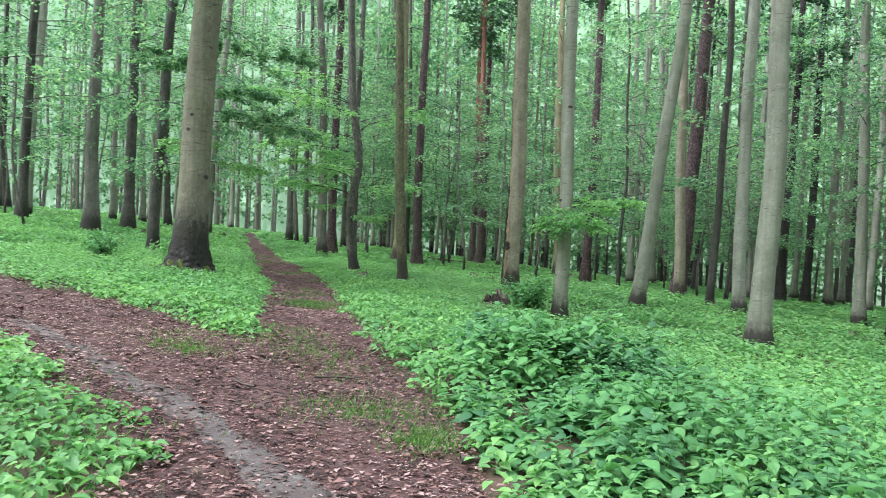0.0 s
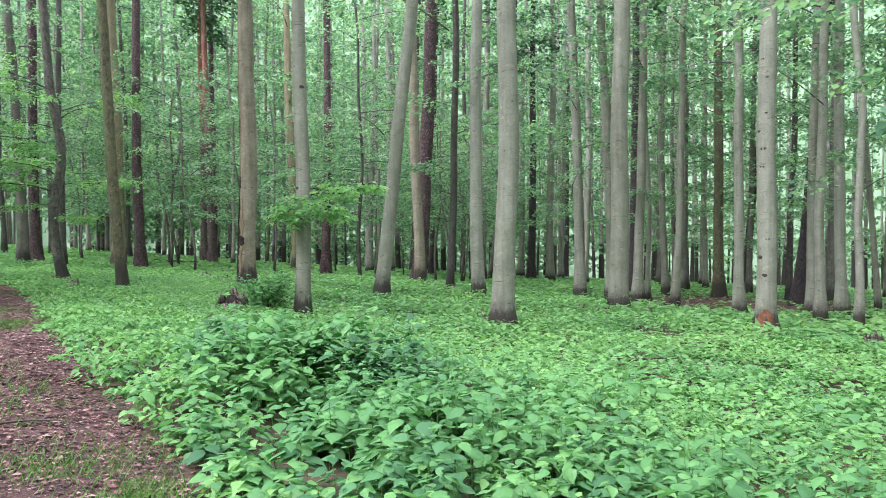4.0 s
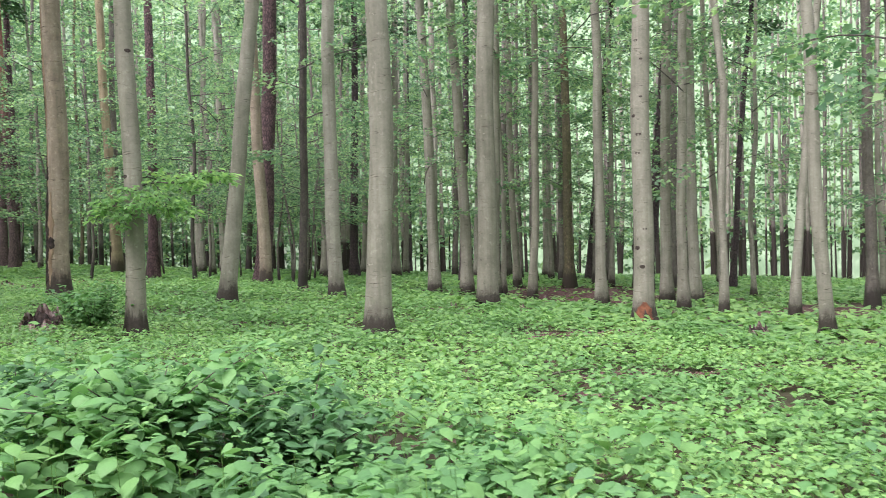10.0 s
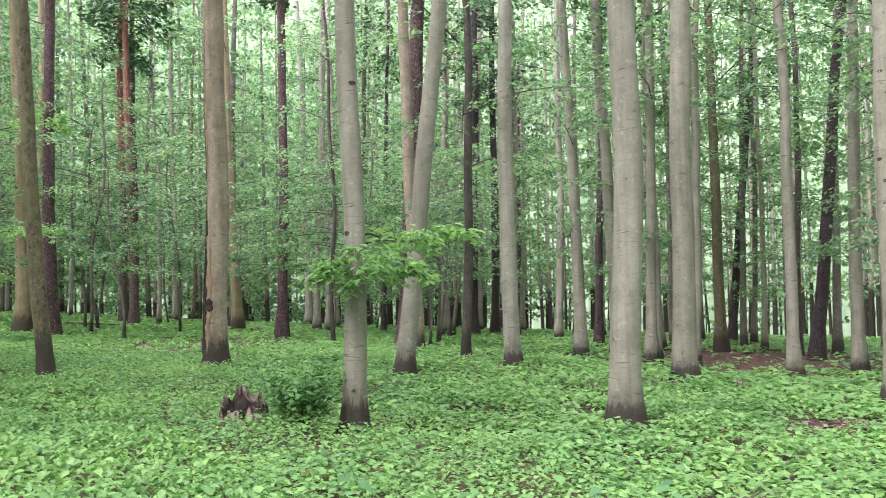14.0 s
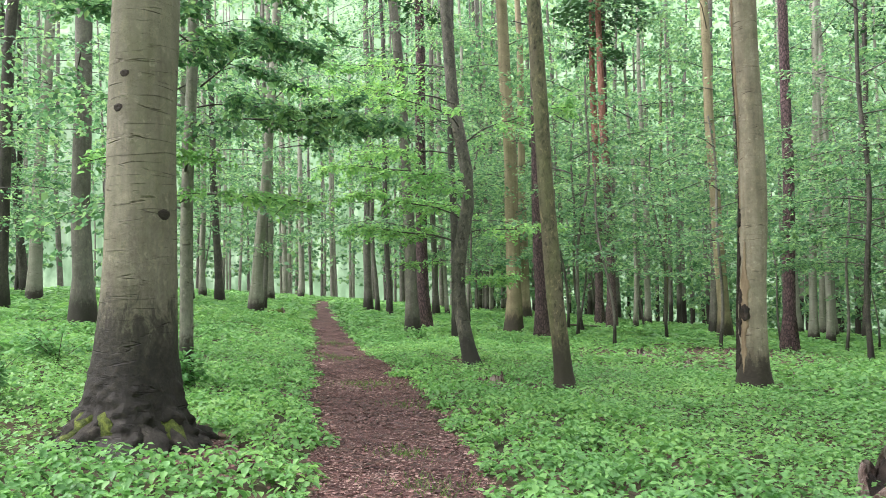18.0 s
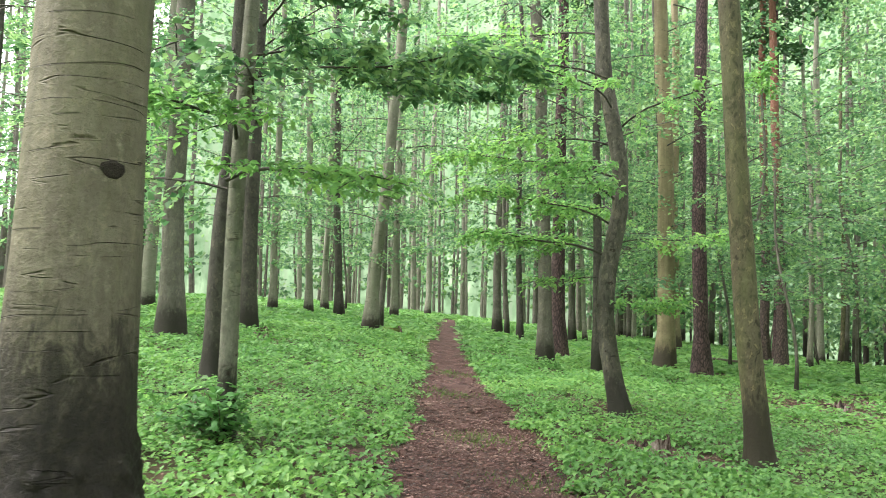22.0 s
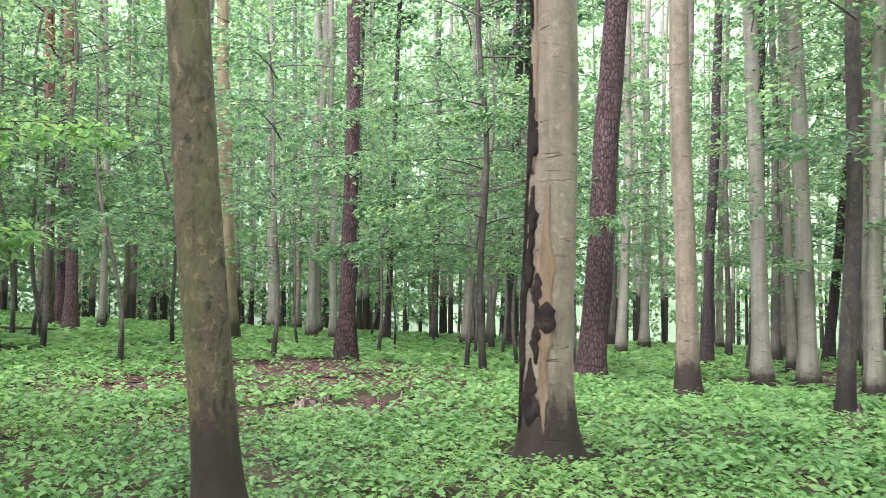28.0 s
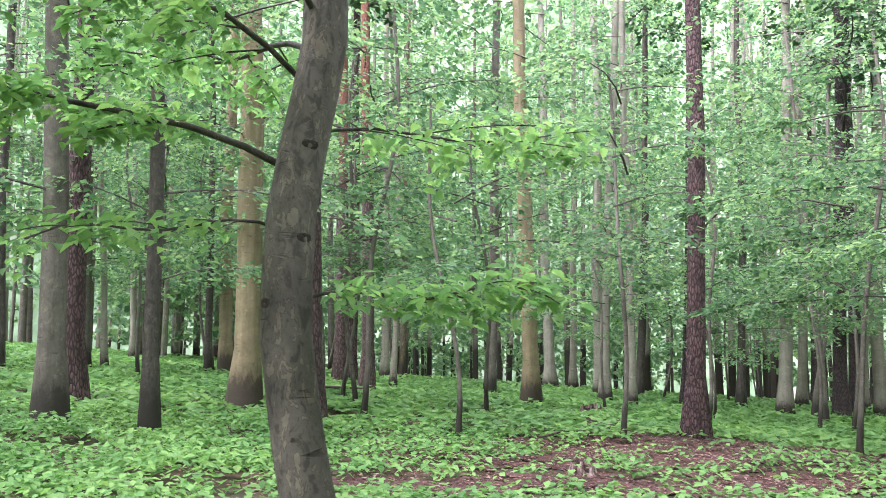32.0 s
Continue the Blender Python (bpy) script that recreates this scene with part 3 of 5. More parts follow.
def way(name, line, label, mat=None, lift=0.0):
    """A trodden strip that follows a centre line, its edges frayed and sunk under the herbs."""
    pts = np.array(line, float)
    seg = np.hypot(np.diff(pts[:, 0]), np.diff(pts[:, 1]))
    s = np.concatenate([[0], np.cumsum(seg)])
    t = np.arange(0, s[-1], 0.14)
    cx, cy, w = (np.interp(t, s, pts[:, k]) for k in range(3))
    for _ in range(12):
        cx[1:-1], cy[1:-1] = (cx[:-2] + cx[2:] + 2 * cx[1:-1]) / 4, (cy[:-2] + cy[2:] + 2 * cy[1:-1]) / 4
    dx, dy = np.gradient(cx), np.gradient(cy)
    n = np.hypot(dx, dy)
    nx, ny = -dy / n, dx / n
    cols = np.linspace(-1, 1, 17)
    X = cx[:, None] + nx[:, None] * cols * (w[:, None] + 0.25)
    Y = cy[:, None] + ny[:, None] * cols * (w[:, None] + 0.25)
    fray = 0.5 * wave(X, Y, 0.22, 5) + 0.5 * wave(X, Y, 0.6, 2)
    edge = np.abs(cols)[None] * (w[:, None] + 0.25) - w[:, None] + 0.12 * fray
    Z = soil_height(X, Y) + 0.03 + lift - np.clip(edge, 0, 1) * 0.5 + 0.012 * wave(X, Y, 0.17, 1) + 0.02 * wave(X, Y, 0.5, 7)
    r, c = X.shape
    i, j = np.meshgrid(np.arange(r - 1), np.arange(c - 1), indexing="ij")
    f = np.stack([i * c + j, i * c + j + 1, (i + 1) * c + j + 1, (i + 1) * c + j], -1).reshape(-1, 4)[:, ::-1]
    ob = new(name, raw_mesh(name, np.stack([X, Y, Z], -1).reshape(-1, 3), f, [mat or TROD], True))
    return tagged(ob, label, "footpath", kind="structure")


way("path", PATH, "narrow forest footpath covered with reddish brown leaf litter")
way("path_rut", [(0.0, 3.2, 0.1), (-0.74, 4.28, 0.17), (-1.33, 5.12, 0.16), (-2.29, 6.22, 0.14), (-3.17, 7.2, 0.12), (-4.4, 8.3, 0.07)], "worn grey wheel rut in the brown track", RUT, 0.012)
way("path_fork", TRACK, "wider brown earth track forking off through the herbs")

# ---------------------------------------------------------------- foliage of trees


def spray_leaves(g, start, az, reach, rise, count, size, thick, coarse):
    """Leaves and twigs of one branch: a flat, drooping fan of side twigs as beeches have."""
    d = np.array([math.cos(az), math.sin(az), 0.0])
    s = np.array([-d[1], d[0], 0.0])
    t = np.linspace(0, 1, 6)
    sag = lambda u: rise * u - 0.34 * reach * u ** 2.4
    line = start + np.outer(t * reach, d) + np.outer(sag(t), [0, 0, 1]) + np.outer(0.05 * reach * np.sin(t * 4 + az * 5), s)
    twigs = 13
    k = g.integers(0, twigs, count)
    u0 = 0.14 + 0.84 * k / (twigs - 1)
    length = reach * 0.46 * np.sin(0.6 + u0 * 2.2)
    q = g.uniform(0.05, 1.0, count) ** 0.8
    hand = np.where(k % 2, 1.0, -1.0)
    lat = hand * q * length * 0.85
    along = u0 * reach + q * length * 0.5
    pos = start + np.outer(along, d) + np.outer(lat, s) + np.outer(sag(u0), [0, 0, 1]) + g.normal(0, 1, (count, 3)) * [size * 0.32, size * 0.32, thick]
    pos[:, 2] += -0.2 * q ** 1.5 * length + g.uniform(-0.08, 0.08, twigs)[k] * reach * q
    flip = g.choice([-1.0, 1.0], count)             # leaves stand left and right of their twig in turn
    out = unit(d[None] * (0.75 - 0.35 * flip * hand)[:, None] + s[None] * (0.35 * hand + 0.6 * flip)[:, None] + g.normal(0, 0.3, (count, 3)) - [0, 0, 0.42])
    up = unit(np.stack([g.normal(0, 0.6, count), g.normal(0, 0.6, count), np.ones(count)], 1))
    L = size * g.uniform(0.65, 1.3, count)
    bars = [tube(line, np.linspace(0.01 + reach * 0.004, 0.003, 6), 3)]
    if not coarse:
        for j in range(0, twigs, 3):
            u = 0.14 + 0.84 * j / (twigs - 1)
            ln, side = reach * 0.46 * math.sin(0.6 + u * 2.2) * 0.9, 1 if j % 2 else -1
            p0 = start + d * u * reach + np.array([0, 0, sag(u)])
            bars.append(tube([p0, p0 + d * ln * 0.25 + s * side * ln * 0.42 - [0, 0, 0.05 * ln], p0 + d * ln * 0.5 + s * side * ln * 0.85 - [0, 0, 0.2 * ln]], [0.006, 0.004, 0.002], 3))
    leaf = leaf_blades(pos, out, up, L, L * 0.9) if coarse else leaf_quads(pos, out, up, L, L * 0.72, 0.1)
    return leaf, merge(bars)


def crown_meshes(name, seed, low, high, reach_low, reach_high, sprays, count, size, mat=None, twig=None, coarse=False):
    g = np.random.default_rng(seed)
    leaves, twigs = [], []
    for k in range(sprays):
        f = (k + g.uniform(0, 1)) / sprays
        z = low + (high - low) * f
        reach = (reach_low + (reach_high - reach_low) * math.sin(min(1, f * 1.15) * math.pi * 0.9)) * g.uniform(0.45, 1.3)
        lv, tw = spray_leaves(g, np.array([0, 0, z]), k * 2.4 + g.uniform(-0.9, 0.9), reach, g.uniform(0.05, 0.6) * reach, int(count * (0.4 + 0.6 * reach / reach_high)), size, 0.03 + size * 0.35, coarse)
        leaves.append(lv)
        twigs.append(tw)
    lv, lf = merge(leaves)
    tv, tf = merge(twigs)
    return raw_mesh(name + "_leaves", lv, lf, [mat or LEAF]), raw_mesh(name + "_limbs", tv, tf, [twig or DARK])


HIGH = [crown_meshes("high_crown", 10 + k, 7.5, 19.0, 2.0, 3.8, 16, 150, 0.19, coarse=True) for k in range(3)]
THIN = [crown_meshes("thin_crown", 15 + k, 11.0, 20.0, 1.6, 3.2, 11, 90, 0.17, coarse=True) for k in range(3)]
MID = [crown_meshes("mid_crown", 20 + k, 3.2, 16.5, 2.2, 4.2, 15, 270, 0.14) for k in range(5)]
LOW = [crown_meshes("low_crown", 30 + k, 2.2, 10.5, 2.2, 4.0, 12, 380, 0.11) for k in range(4)]
# crown above the view, made broad and dense to shade the herbs below
GRAND = [crown_meshes("shading_crown", 50, 6.2, 19.5, 4.0, 6.8, 46, 330, 0.2, coarse=True)]
CONE = [crown_meshes("pine_crown", 40 + k, 12.0, 20.0, 1.0, 2.4, 22, 100, 0.24, NEEDLE, coarse=True) for k in range(2)]

BARK = dict(pale=PALE, olive=OLIVE, dark=DARK, pine=PINE, black=BLACK, red=RED)
TELL = dict(
    pale=("beech_tree", "tall beech with smooth pale grey trunk among low herbs"),
    olive=("beech_tree", "tall beech with olive brown algae-stained trunk"),
    dark=("young_beech", "slender tree with dark grey-brown trunk and leafy branches"),
    pine=("pine_tree", "tall pine with cracked red-brown plated bark"),
    black=("pine_tree", "tall pine with very dark cracked bark"),
    red=("pine_tree", "tall pine with grey foot and orange upper trunk"))


def trunk_mesh(name, dia, height, lx, ly, seed, mat, bends=(), sides=16, step=0.35, flare=0.35, wobble=0.05, lobes=0.25, rough=0.03, taper=0.5, gnarl=0.0, spread=0.0):
    z = np.concatenate([[-0.35, -0.15], np.arange(0, 1.2, 0.1), np.arange(1.2, height + step, step)]) if sides > 9 else np.linspace(-0.3, height, 14)
    if gnarl:
        z = np.concatenate([[-0.35, -0.2], np.arange(-0.1, 1.5, 0.035), z[z >= 1.5]])
    g = np.random.default_rng(seed)
    ph = g.uniform(0, 6.28, 4)
    zc = np.clip(z, 0, None)
    x = lx * zc + wobble * (np.sin(zc * 0.45 + ph[0]) - math.sin(ph[0])) + 0.4 * wobble * (np.sin(zc * 1.3 + ph[1]) - math.sin(ph[1]))
    y = ly * zc + wobble * (np.sin(zc * 0.42 + ph[2]) - math.sin(ph[2])) + 0.4 * wobble * (np.sin(zc * 1.2 + ph[3]) - math.sin(ph[3]))
    if bends:
        x = x + np.interp(zc, [b[0] for b in bends], [b[1] for b in bends])
        y = y + np.interp(zc, [b[0] for b in bends], [b[2] for b in bends])
    r = dia / 2 * (1.05 - taper * np.clip(zc / height, 0, 1)) * (1 + flare * np.exp(-zc / 0.3) + spread * np.exp(-zc / 0.75))
    v, f = tube(np.stack([x, y, z], 1), r, sides, rough, seed, lobes)
    if gnarl:                                       # knobbly, furrowed foot
        c = np.repeat(np.stack([x, y], 1), sides, 0)
        out = v[:, :2] - c
        a = np.arctan2(out[:, 1], out[:, 0])
        u = 0.42 * np.cos(a) + 0.05 * a
        w = 0.42 * np.sin(a)
        h = v[:, 2]
        lump = np.abs(wave(u + 0.5 * w, h + 0.7 * w, 0.07, 3)) + 0.6 * np.abs(wave(u - h * 0.4, w + h, 0.035, 8)) - 0.45
        v[:, :2] += unit(out) * (gnarl * lump * np.clip(1.25 - h / 0.75, 0, 1) ** 1.3)[:, None]
    return raw_mesh(name, v, f, [mat], True), (lambda h: (float(np.interp(h, z, x)), float(np.interp(h, z, y)), float(np.interp(h, z, r))))


count_trees = [0]
FEET = []          # where trunks stand: x, y, radius


def tree(kind, x, y, dia, lx=0.0, ly=0.0, crown="", bends=(), label="", mat=None, knots=0, **shape):
    """A whole tree: trunk with flared foot, and a crown of leafy branches."""
    count_trees[0] += 1
    n = count_trees[0]
    FEET.append((x, y, dia / 2))
    g = np.random.default_rng(100 + n)
    near = y < 34 and -9 < x < 15
    name, tell = TELL[kind]
    top = thing(name, x, y, gz(x, y) - 0.03, label or tell, "tree", "trees of the wood")
    h = 20.0 if dia > 0.2 else 13.0
    size = dict(sides=18 if near else 9)
    if kind in ("pine", "black", "red"):
        size.update(flare=0.45, lobes=0.2, rough=0.04, wobble=0.04)
    if dia < 0.22:
        size.update(wobble=0.1)
    size.update(shape)
    far_grey = kind == "dark" and (y > 36 or x > 14) and n % 3
    me, at = trunk_mesh("trunk", dia, h, lx, ly, n, mat or (GREY if far_grey else BARK[kind]), bends, **size)
    part("trunk", me, top)
    if not crown:
        crown = dict(pine="cone", black="cone", red="cone", dark="low" if g.random() < 0.6 else "mid").get(kind, "thin" if near else "high" if g.random() < (0.5 if x > 11 and y < 40 else 0.2 if x < -5 else 0.1) else "mid")
    if crown != "none":
        sets = dict(high=HIGH, mid=MID, low=LOW, cone=CONE, grand=GRAND, thin=THIN)[crown]
        lv, tw = sets[n % len(sets)]
        mid_h = dict(high=12, mid=8, low=5, cone=15, grand=11, thin=14)[crown]
        ox, oy, _ = at(mid_h)
        k = g.uniform(0.85, 1.15)
        place = pose(ox, oy, 0, math.degrees(-ly) * 0.6, math.degrees(lx) * 0.6, g.uniform(0, 360)) @ Matrix.Diagonal((k, k, g.uniform(0.9, 1.12), 1))
        part("crown", lv, top, at=place)
        tagged(part("branchwork", tw, top, at=place), kind="stuff")
    for _ in range(knots):
        hh, a = g.uniform(0.8, 6.5), g.uniform(0, 6.28)
        scar(top, at, hh, a, g.uniform(0.025, 0.06))
    return top, at


def disc_mesh():
    """A branch scar: a low ring with a sunk middle."""
    v, f = [], []
    rings = [(1.0, 0.0), (0.85, 0.2), (0.5, 0.3), (0.25, 0.24)]
    for r, h in rings:
        for k in range(10):
            a = 2 * math.pi * k / 10
            v.append((r * math.cos(a) * (1 + 0.12 * math.sin(3 * a)), r * math.sin(a) * 0.75, h))
    for i in range(3):
        for k in range(10):
            f.append((i * 10 + k, i * 10 + (k + 1) % 10, (i + 1) * 10 + (k + 1) % 10, (i + 1) * 10 + k))
    v += [(0, 0, 0.2)] * 10
    f += [(30 + k, 30 + (k + 1) % 10, 40 + (k + 1) % 10, 40 + k) for k in range(10)]
    return raw_mesh("scar", v, f, [KNOT], True)


SCAR = disc_mesh()


def scar(top, at, h, a, size):
    """A dark branch scar on the bark, facing the way a (radians)."""
    ox, oy, r = at(h)
    d = Vector((math.cos(a), math.sin(a), 0))
    m = Matrix.Translation(Vector((ox, oy, h)) + d * (r - 0.012)) @ d.to_track_quat("Z", "Y").to_matrix().to_4x4() @ Matrix.Diagonal((size, size, size * 0.8, 1))
    part("branch_scar", SCAR, top, at=m)


def skin(top, at, name, mat, h0, h1, a0, a1, proud=0.008, ragged=0.25, label="", seed=1):
    """A ragged patch lying on a trunk between two heights and two bearings (degrees)."""
    nh, na = max(10, min(110, int((h1 - h0) / 0.035))), 16
    v, keep = [], []
    for i in range(nh + 1):
        h = h0 + (h1 - h0) * i / nh
        ox, oy, r = at(max(h, 0))
        for j in range(na + 1):
            s = j / na
            shrink = 1 - ragged + ragged * math.sin(h * 3.1 + seed) * 0.6 + ragged * math.sin(h * 11.3 + seed * 2 + (7 if s > 0.5 else 0)) * 0.4 + ragged * 0.5 * float(wave(h, seed * 3.1 + (1.7 if s > 0.5 else 0), 0.045))
            tip = min(1, 3.0 * min(i, nh - i) / nh + 0.12)
            a = radians((a0 + a1) / 2 + (a1 - a0) / 2 * (2 * s - 1) * max(0.1, shrink * tip))
            edge = math.sin(math.pi * s)
            bump = proud * (0.25 + min(1, edge * 2.2)) + 0.35 * proud * math.sin(h * 17 + j * 1.3 + seed) * edge - (0.02 if j in (0, na) or i in (0, nh) else 0)
            rr = r * 1.07 + bump
            v.append((ox + rr * math.cos(a), oy + rr * math.sin(a), h))
    f = [(i * (na + 1) + j, i * (na + 1) + j + 1, (i + 1) * (na + 1) + j + 1, (i + 1) * (na + 1) + j) for i in range(nh) for j in range(na)]
    return part(name, raw_mesh(name, v, f, [mat], True), top, label)


def limb(top, at, h, bearing, length, rise, leaves=160, size=0.1, droop=0.25, seed=1, thick=0.022, mat=None, fan=0.12):
    """A branch with side twigs, and its leaves, growing out of a trunk."""
    g = np.random.default_rng(seed)
    ox, oy, r = at(h)
    d = np.array([math.cos(radians(bearing)), math.sin(radians(bearing)), 0])
    s = np.array([-d[1], d[0], 0])
    t = np.linspace(0, 1, 9)
    main = np.array([ox, oy, h]) + np.outer(t * length, d) + np.outer(rise * t - droop * length * t ** 2 + 0.04 * np.sin(t * 9), [0, 0, 1]) + np.outer(0.06 * length * np.sin(t * 5 + seed), s)
    bars = [tube(main, np.linspace(thick, 0.005, 9), 7)]
    ends = []
    for k in range(9):
        q = 0.2 + 0.75 * k / 8
        p0 = np.array([np.interp(q, t, main[:, c]) for c in range(3)])
        way_out = d * 0.55 + s * (1 if k % 2 else -1) * g.uniform(0.6, 1.0)
        ln = length * g.uniform(0.25, 0.42) * (1.15 - 0.5 * q)
        way_out = way_out + np.array([0, 0, g.normal(0, fan)])
        tw = p0 + np.outer(np.linspace(0, 1, 4) * ln, way_out) + np.outer(np.linspace(0, 1, 4) ** 2 * -0.12 * ln, [0, 0, 1])
        bars.append(tube(tw, np.linspace(thick * 0.4, 0.003, 4), 4))
        ends.append(tw)
    ends.append(main[4:])
    branch = part("branch", raw_mesh("branch", *bars[0], [DARK], True), top)
    for v, f in bars[1:]:
        part("twig", raw_mesh("twig", v, f, [DARK], True), branch)
    pos = []
    for _ in range(leaves):
        tw = ends[g.integers(len(ends))]
        q = g.uniform(0.1, 1) * (len(tw) - 1)
        i = min(int(q), len(tw) - 2)
        pos.append(tw[i] + (tw[i + 1] - tw[i]) * (q - i))
    pos = np.array(pos) + g.normal(0, 0.05, (leaves, 3))
    a = g.uniform(0, 6.28, leaves)
    ax = unit(np.stack([np.cos(a), np.sin(a), g.normal(-0.3, 0.25, leaves)], 1) + 0.5 * d)
    up = unit(np.stack([g.normal(0, 0.3, leaves), g.normal(0, 0.3, leaves), np.ones(leaves)], 1))
    L = size * g.uniform(0.7, 1.25, leaves)
    v, f = leaf_ovals(pos, ax, up, L, L * 0.62)
    tagged(part("foliage", raw_mesh("foliage", v, f, [mat or LIME]), branch), kind="stuff")

# ---------------------------------------------------------------- the trees that stand nearest the walk
old, at_old = tree("pale", -5.25, 16.6, 0.60, 0.035, 0.02, "grand", mat=GREAT, label="thick old beech with mossy spreading roots beside the footpath",
                   flare=0.42, lobes=0.32, sides=96, step=0.25, wobble=0.03, taper=0.4, gnarl=0.075, spread=0.42)
scar(old, at_old, 3.35, radians(262), 0.05)
scar(old, at_old, 3.05, radians(250), 0.055)
scar(old, at_old, 2.1, radians(334), 0.075)
scar(old, at_old, 0.95, radians(228), 0.09)
FEET.append((-5.25, 16.5, 0.5))
for k, a in enumerate((205, 226, 248, 270, 290, 312, 332, 352, 20, 60, 100, 140, 175)):
    ln = 0.5 + 0.35 * math.sin(k * 2.3) ** 2
    d = np.array([math.cos(radians(a)), math.sin(radians(a))])
    t = np.linspace(0, 1, 17)
    rr = 0.22 + (ln + 0.1) * t
    bend = 0.12 * np.sin(t * 3 + k) + 0.025 * np.sin(t * 13 + 2 * k)
    px, py = rr * d[0] - bend * d[1], rr * d[1] + bend * d[0]
    pz = 0.34 * (1 - t) ** 1.8 + 0.02 * np.sin(t * 9 + k) + (ground(px - 5.25, py + 16.6) - gz(-5.25, 16.6)) + 0.03 - 0.1 * t
    line, thick = np.stack([px, py, pz], 1), (0.1 + 0.03 * math.sin(k * 1.7)) * (1 - t) + 0.03
    v, f = tube(line, thick * (1 + 0.18 * np.sin(t * 21 + k)), 14, 0.25, k)
    root = part("root", raw_mesh("root", v, f, [CRUST], True), old)
    if k in (0, 1, 4, 6):
        n = 9 if k < 2 else 7
        v, f = tube(line[1:1 + n] + [0, 0, 0.028], thick[1:1 + n] * np.sin(np.linspace(0.25, 2.9, n)) ** 0.5, 14, 0.3, k + 3)
        part("moss_cushion", raw_mesh("moss_cushion", v, f, [MOSS], True), root, "yellow-green moss on the root")
slim, at_slim = tree("dark", -6.22, 20.0, 0.17, 0.03, 0.01, "low", label="slim beech with knotted dark foot and leafy low branches", mat=SLIM, wobble=0.05)
for k in range(6):
    scar(slim, at_slim, 0.4 + 0.17 * k, radians(230 + 47 * k), 0.05)
limb(slim, at_slim, 0.5, 190, 1.0, 0.25, 110, 0.09, seed=4, thick=0.01)
limb(slim, at_slim, 2.6, 330, 2.1, 0.3, 500, 0.095, seed=5)
for k, (h, a, ln) in enumerate(((3.6, 350, 3.0), (4.2, 312, 3.2), (3.9, 40, 2.6), (4.7, 272, 3.0), (5.2, 335, 3.0))):
    limb(slim, at_slim, h, a, ln, 0.5, 1400, 0.1, 0.24, 50 + k, 0.014, LEAF, 0.2)
limb(slim, at_slim, 3.0, 280, 2.2, 0.4, 520, 0.095, seed=6)
tree("olive", -1.09, 23.0, 0.27, 0.0, 0.0, "thin", bends=((0, 0, 0), (1.5, -0.135, -0.01), (3, -0.227, 0.02), (6, -0.36, 0.12), (20, -1.0, 0.5)), wobble=0.0, label="leaning beech with rough olive brown bark beside the path", sides=28, rough=0.05, mat=OLIVE)
rotten, at_rot = tree("olive", 2.0, 23.4, 0.44, 0.002, -0.001, "thin", label="beech with bark rotted away to tan wood on one flank", sides=28, rough=0.04, mat=BEIGE)
skin(rotten, at_rot, "bare_wood", BARE_WOOD, 0.2, 2.5, 192, 244, 0.004, 0.4, "tan wood laid bare where the bark is gone", 3)
skin(rotten, at_rot, "bare_wood", BARE_WOOD, 2.6, 9.0, 158, 200, 0.004, 0.5, "tan wood laid bare where the bark is gone", 5)
skin(rotten, at_rot, "rotten_flank", ROT, 0.35, 3.6, 146, 176, 0.012, 0.6, "black crumbling rot", 4)
for k, (h0, h1, a0, a1) in enumerate(((0.95, 1.75, 166, 240), (1.6, 2.5, 152, 210), (0.4, 1.0, 160, 220), (2.6, 3.3, 152, 198), (3.9, 5.6, 150, 182), (1.2, 1.5, 196, 252))):
    skin(rotten, at_rot, "rotten_patch", ROT, h0, h1, a0, a1, 0.013, 0.5, "black crumbling rot", 7 + 3 * k)
for k in range(9):
    scar(rotten, at_rot, 0.55 + 0.22 * k, radians(262 + 14 * math.sin(k * 2.4)), 0.018)
leafy, at_leafy = tree("pale", 2.33, 15.7, 0.26, -0.024, 0.01, "thin", label="slim pale beech with one leafy low branch", knots=6, sides=22)
for k, (h, a, ln, rise, n, droop, fan) in enumerate(((2.25, 342, 1.35, 0.3, 360, 0.12, 0.35), (2.1, 200, 0.6, 0.05, 150, 0.6, 0.5), (2.2, 268, 0.8, 0.1, 180, 0.4, 0.6), (2.35, 20, 0.9, 0.25, 160, 0.2, 0.5),
                                                     (2.0, 315, 0.9, 0.15, 200, 0.3, 0.5), (1.9, 235, 0.45, 0.0, 80, 0.5, 0.5))):
    limb(leafy, at_leafy, h, a, ln, rise, n, 0.1, droop, 8 + k, 0.013, fan=fan)
crook, at_crook = tree("dark", -2.78, 25.74, 0.27, 0.0, 0.0, "none", bends=((0, 0, 0), (0.5, -0.105, 0.04), (1.0, -0.196, 0.08), (1.5, -0.265, 0.13), (2.0, -0.265, 0.18), (2.4, -0.235, 0.22),
     (2.8, -0.145, 0.26), (3.3, -0.06, 0.3), (4.0, -0.07, 0.34), (5.5, -0.34, 0.42), (20, -1.2, 1.0)), label="dark crooked beech with an S-shaped trunk and spreading low branches", mat=CROOK,
     sides=26, wobble=0.0, flare=0.3)
limb(crook, at_crook, 2.5, 172, 2.4, 0.9, 1100, 0.085, 0.2, 11, 0.024, fan=0.3)
limb(crook, at_crook, 3.0, 200, 2.4, 1.0, 900, 0.085, 0.22, 12, 0.018, fan=0.3)
limb(crook, at_crook, 1.75, 325, 1.4, 0.2, 500, 0.08, 0.12, 13, 0.012)
limb(crook, at_crook, 2.7, 20, 2.0, 0.5, 520, 0.085, 0.2, 14, 0.012)
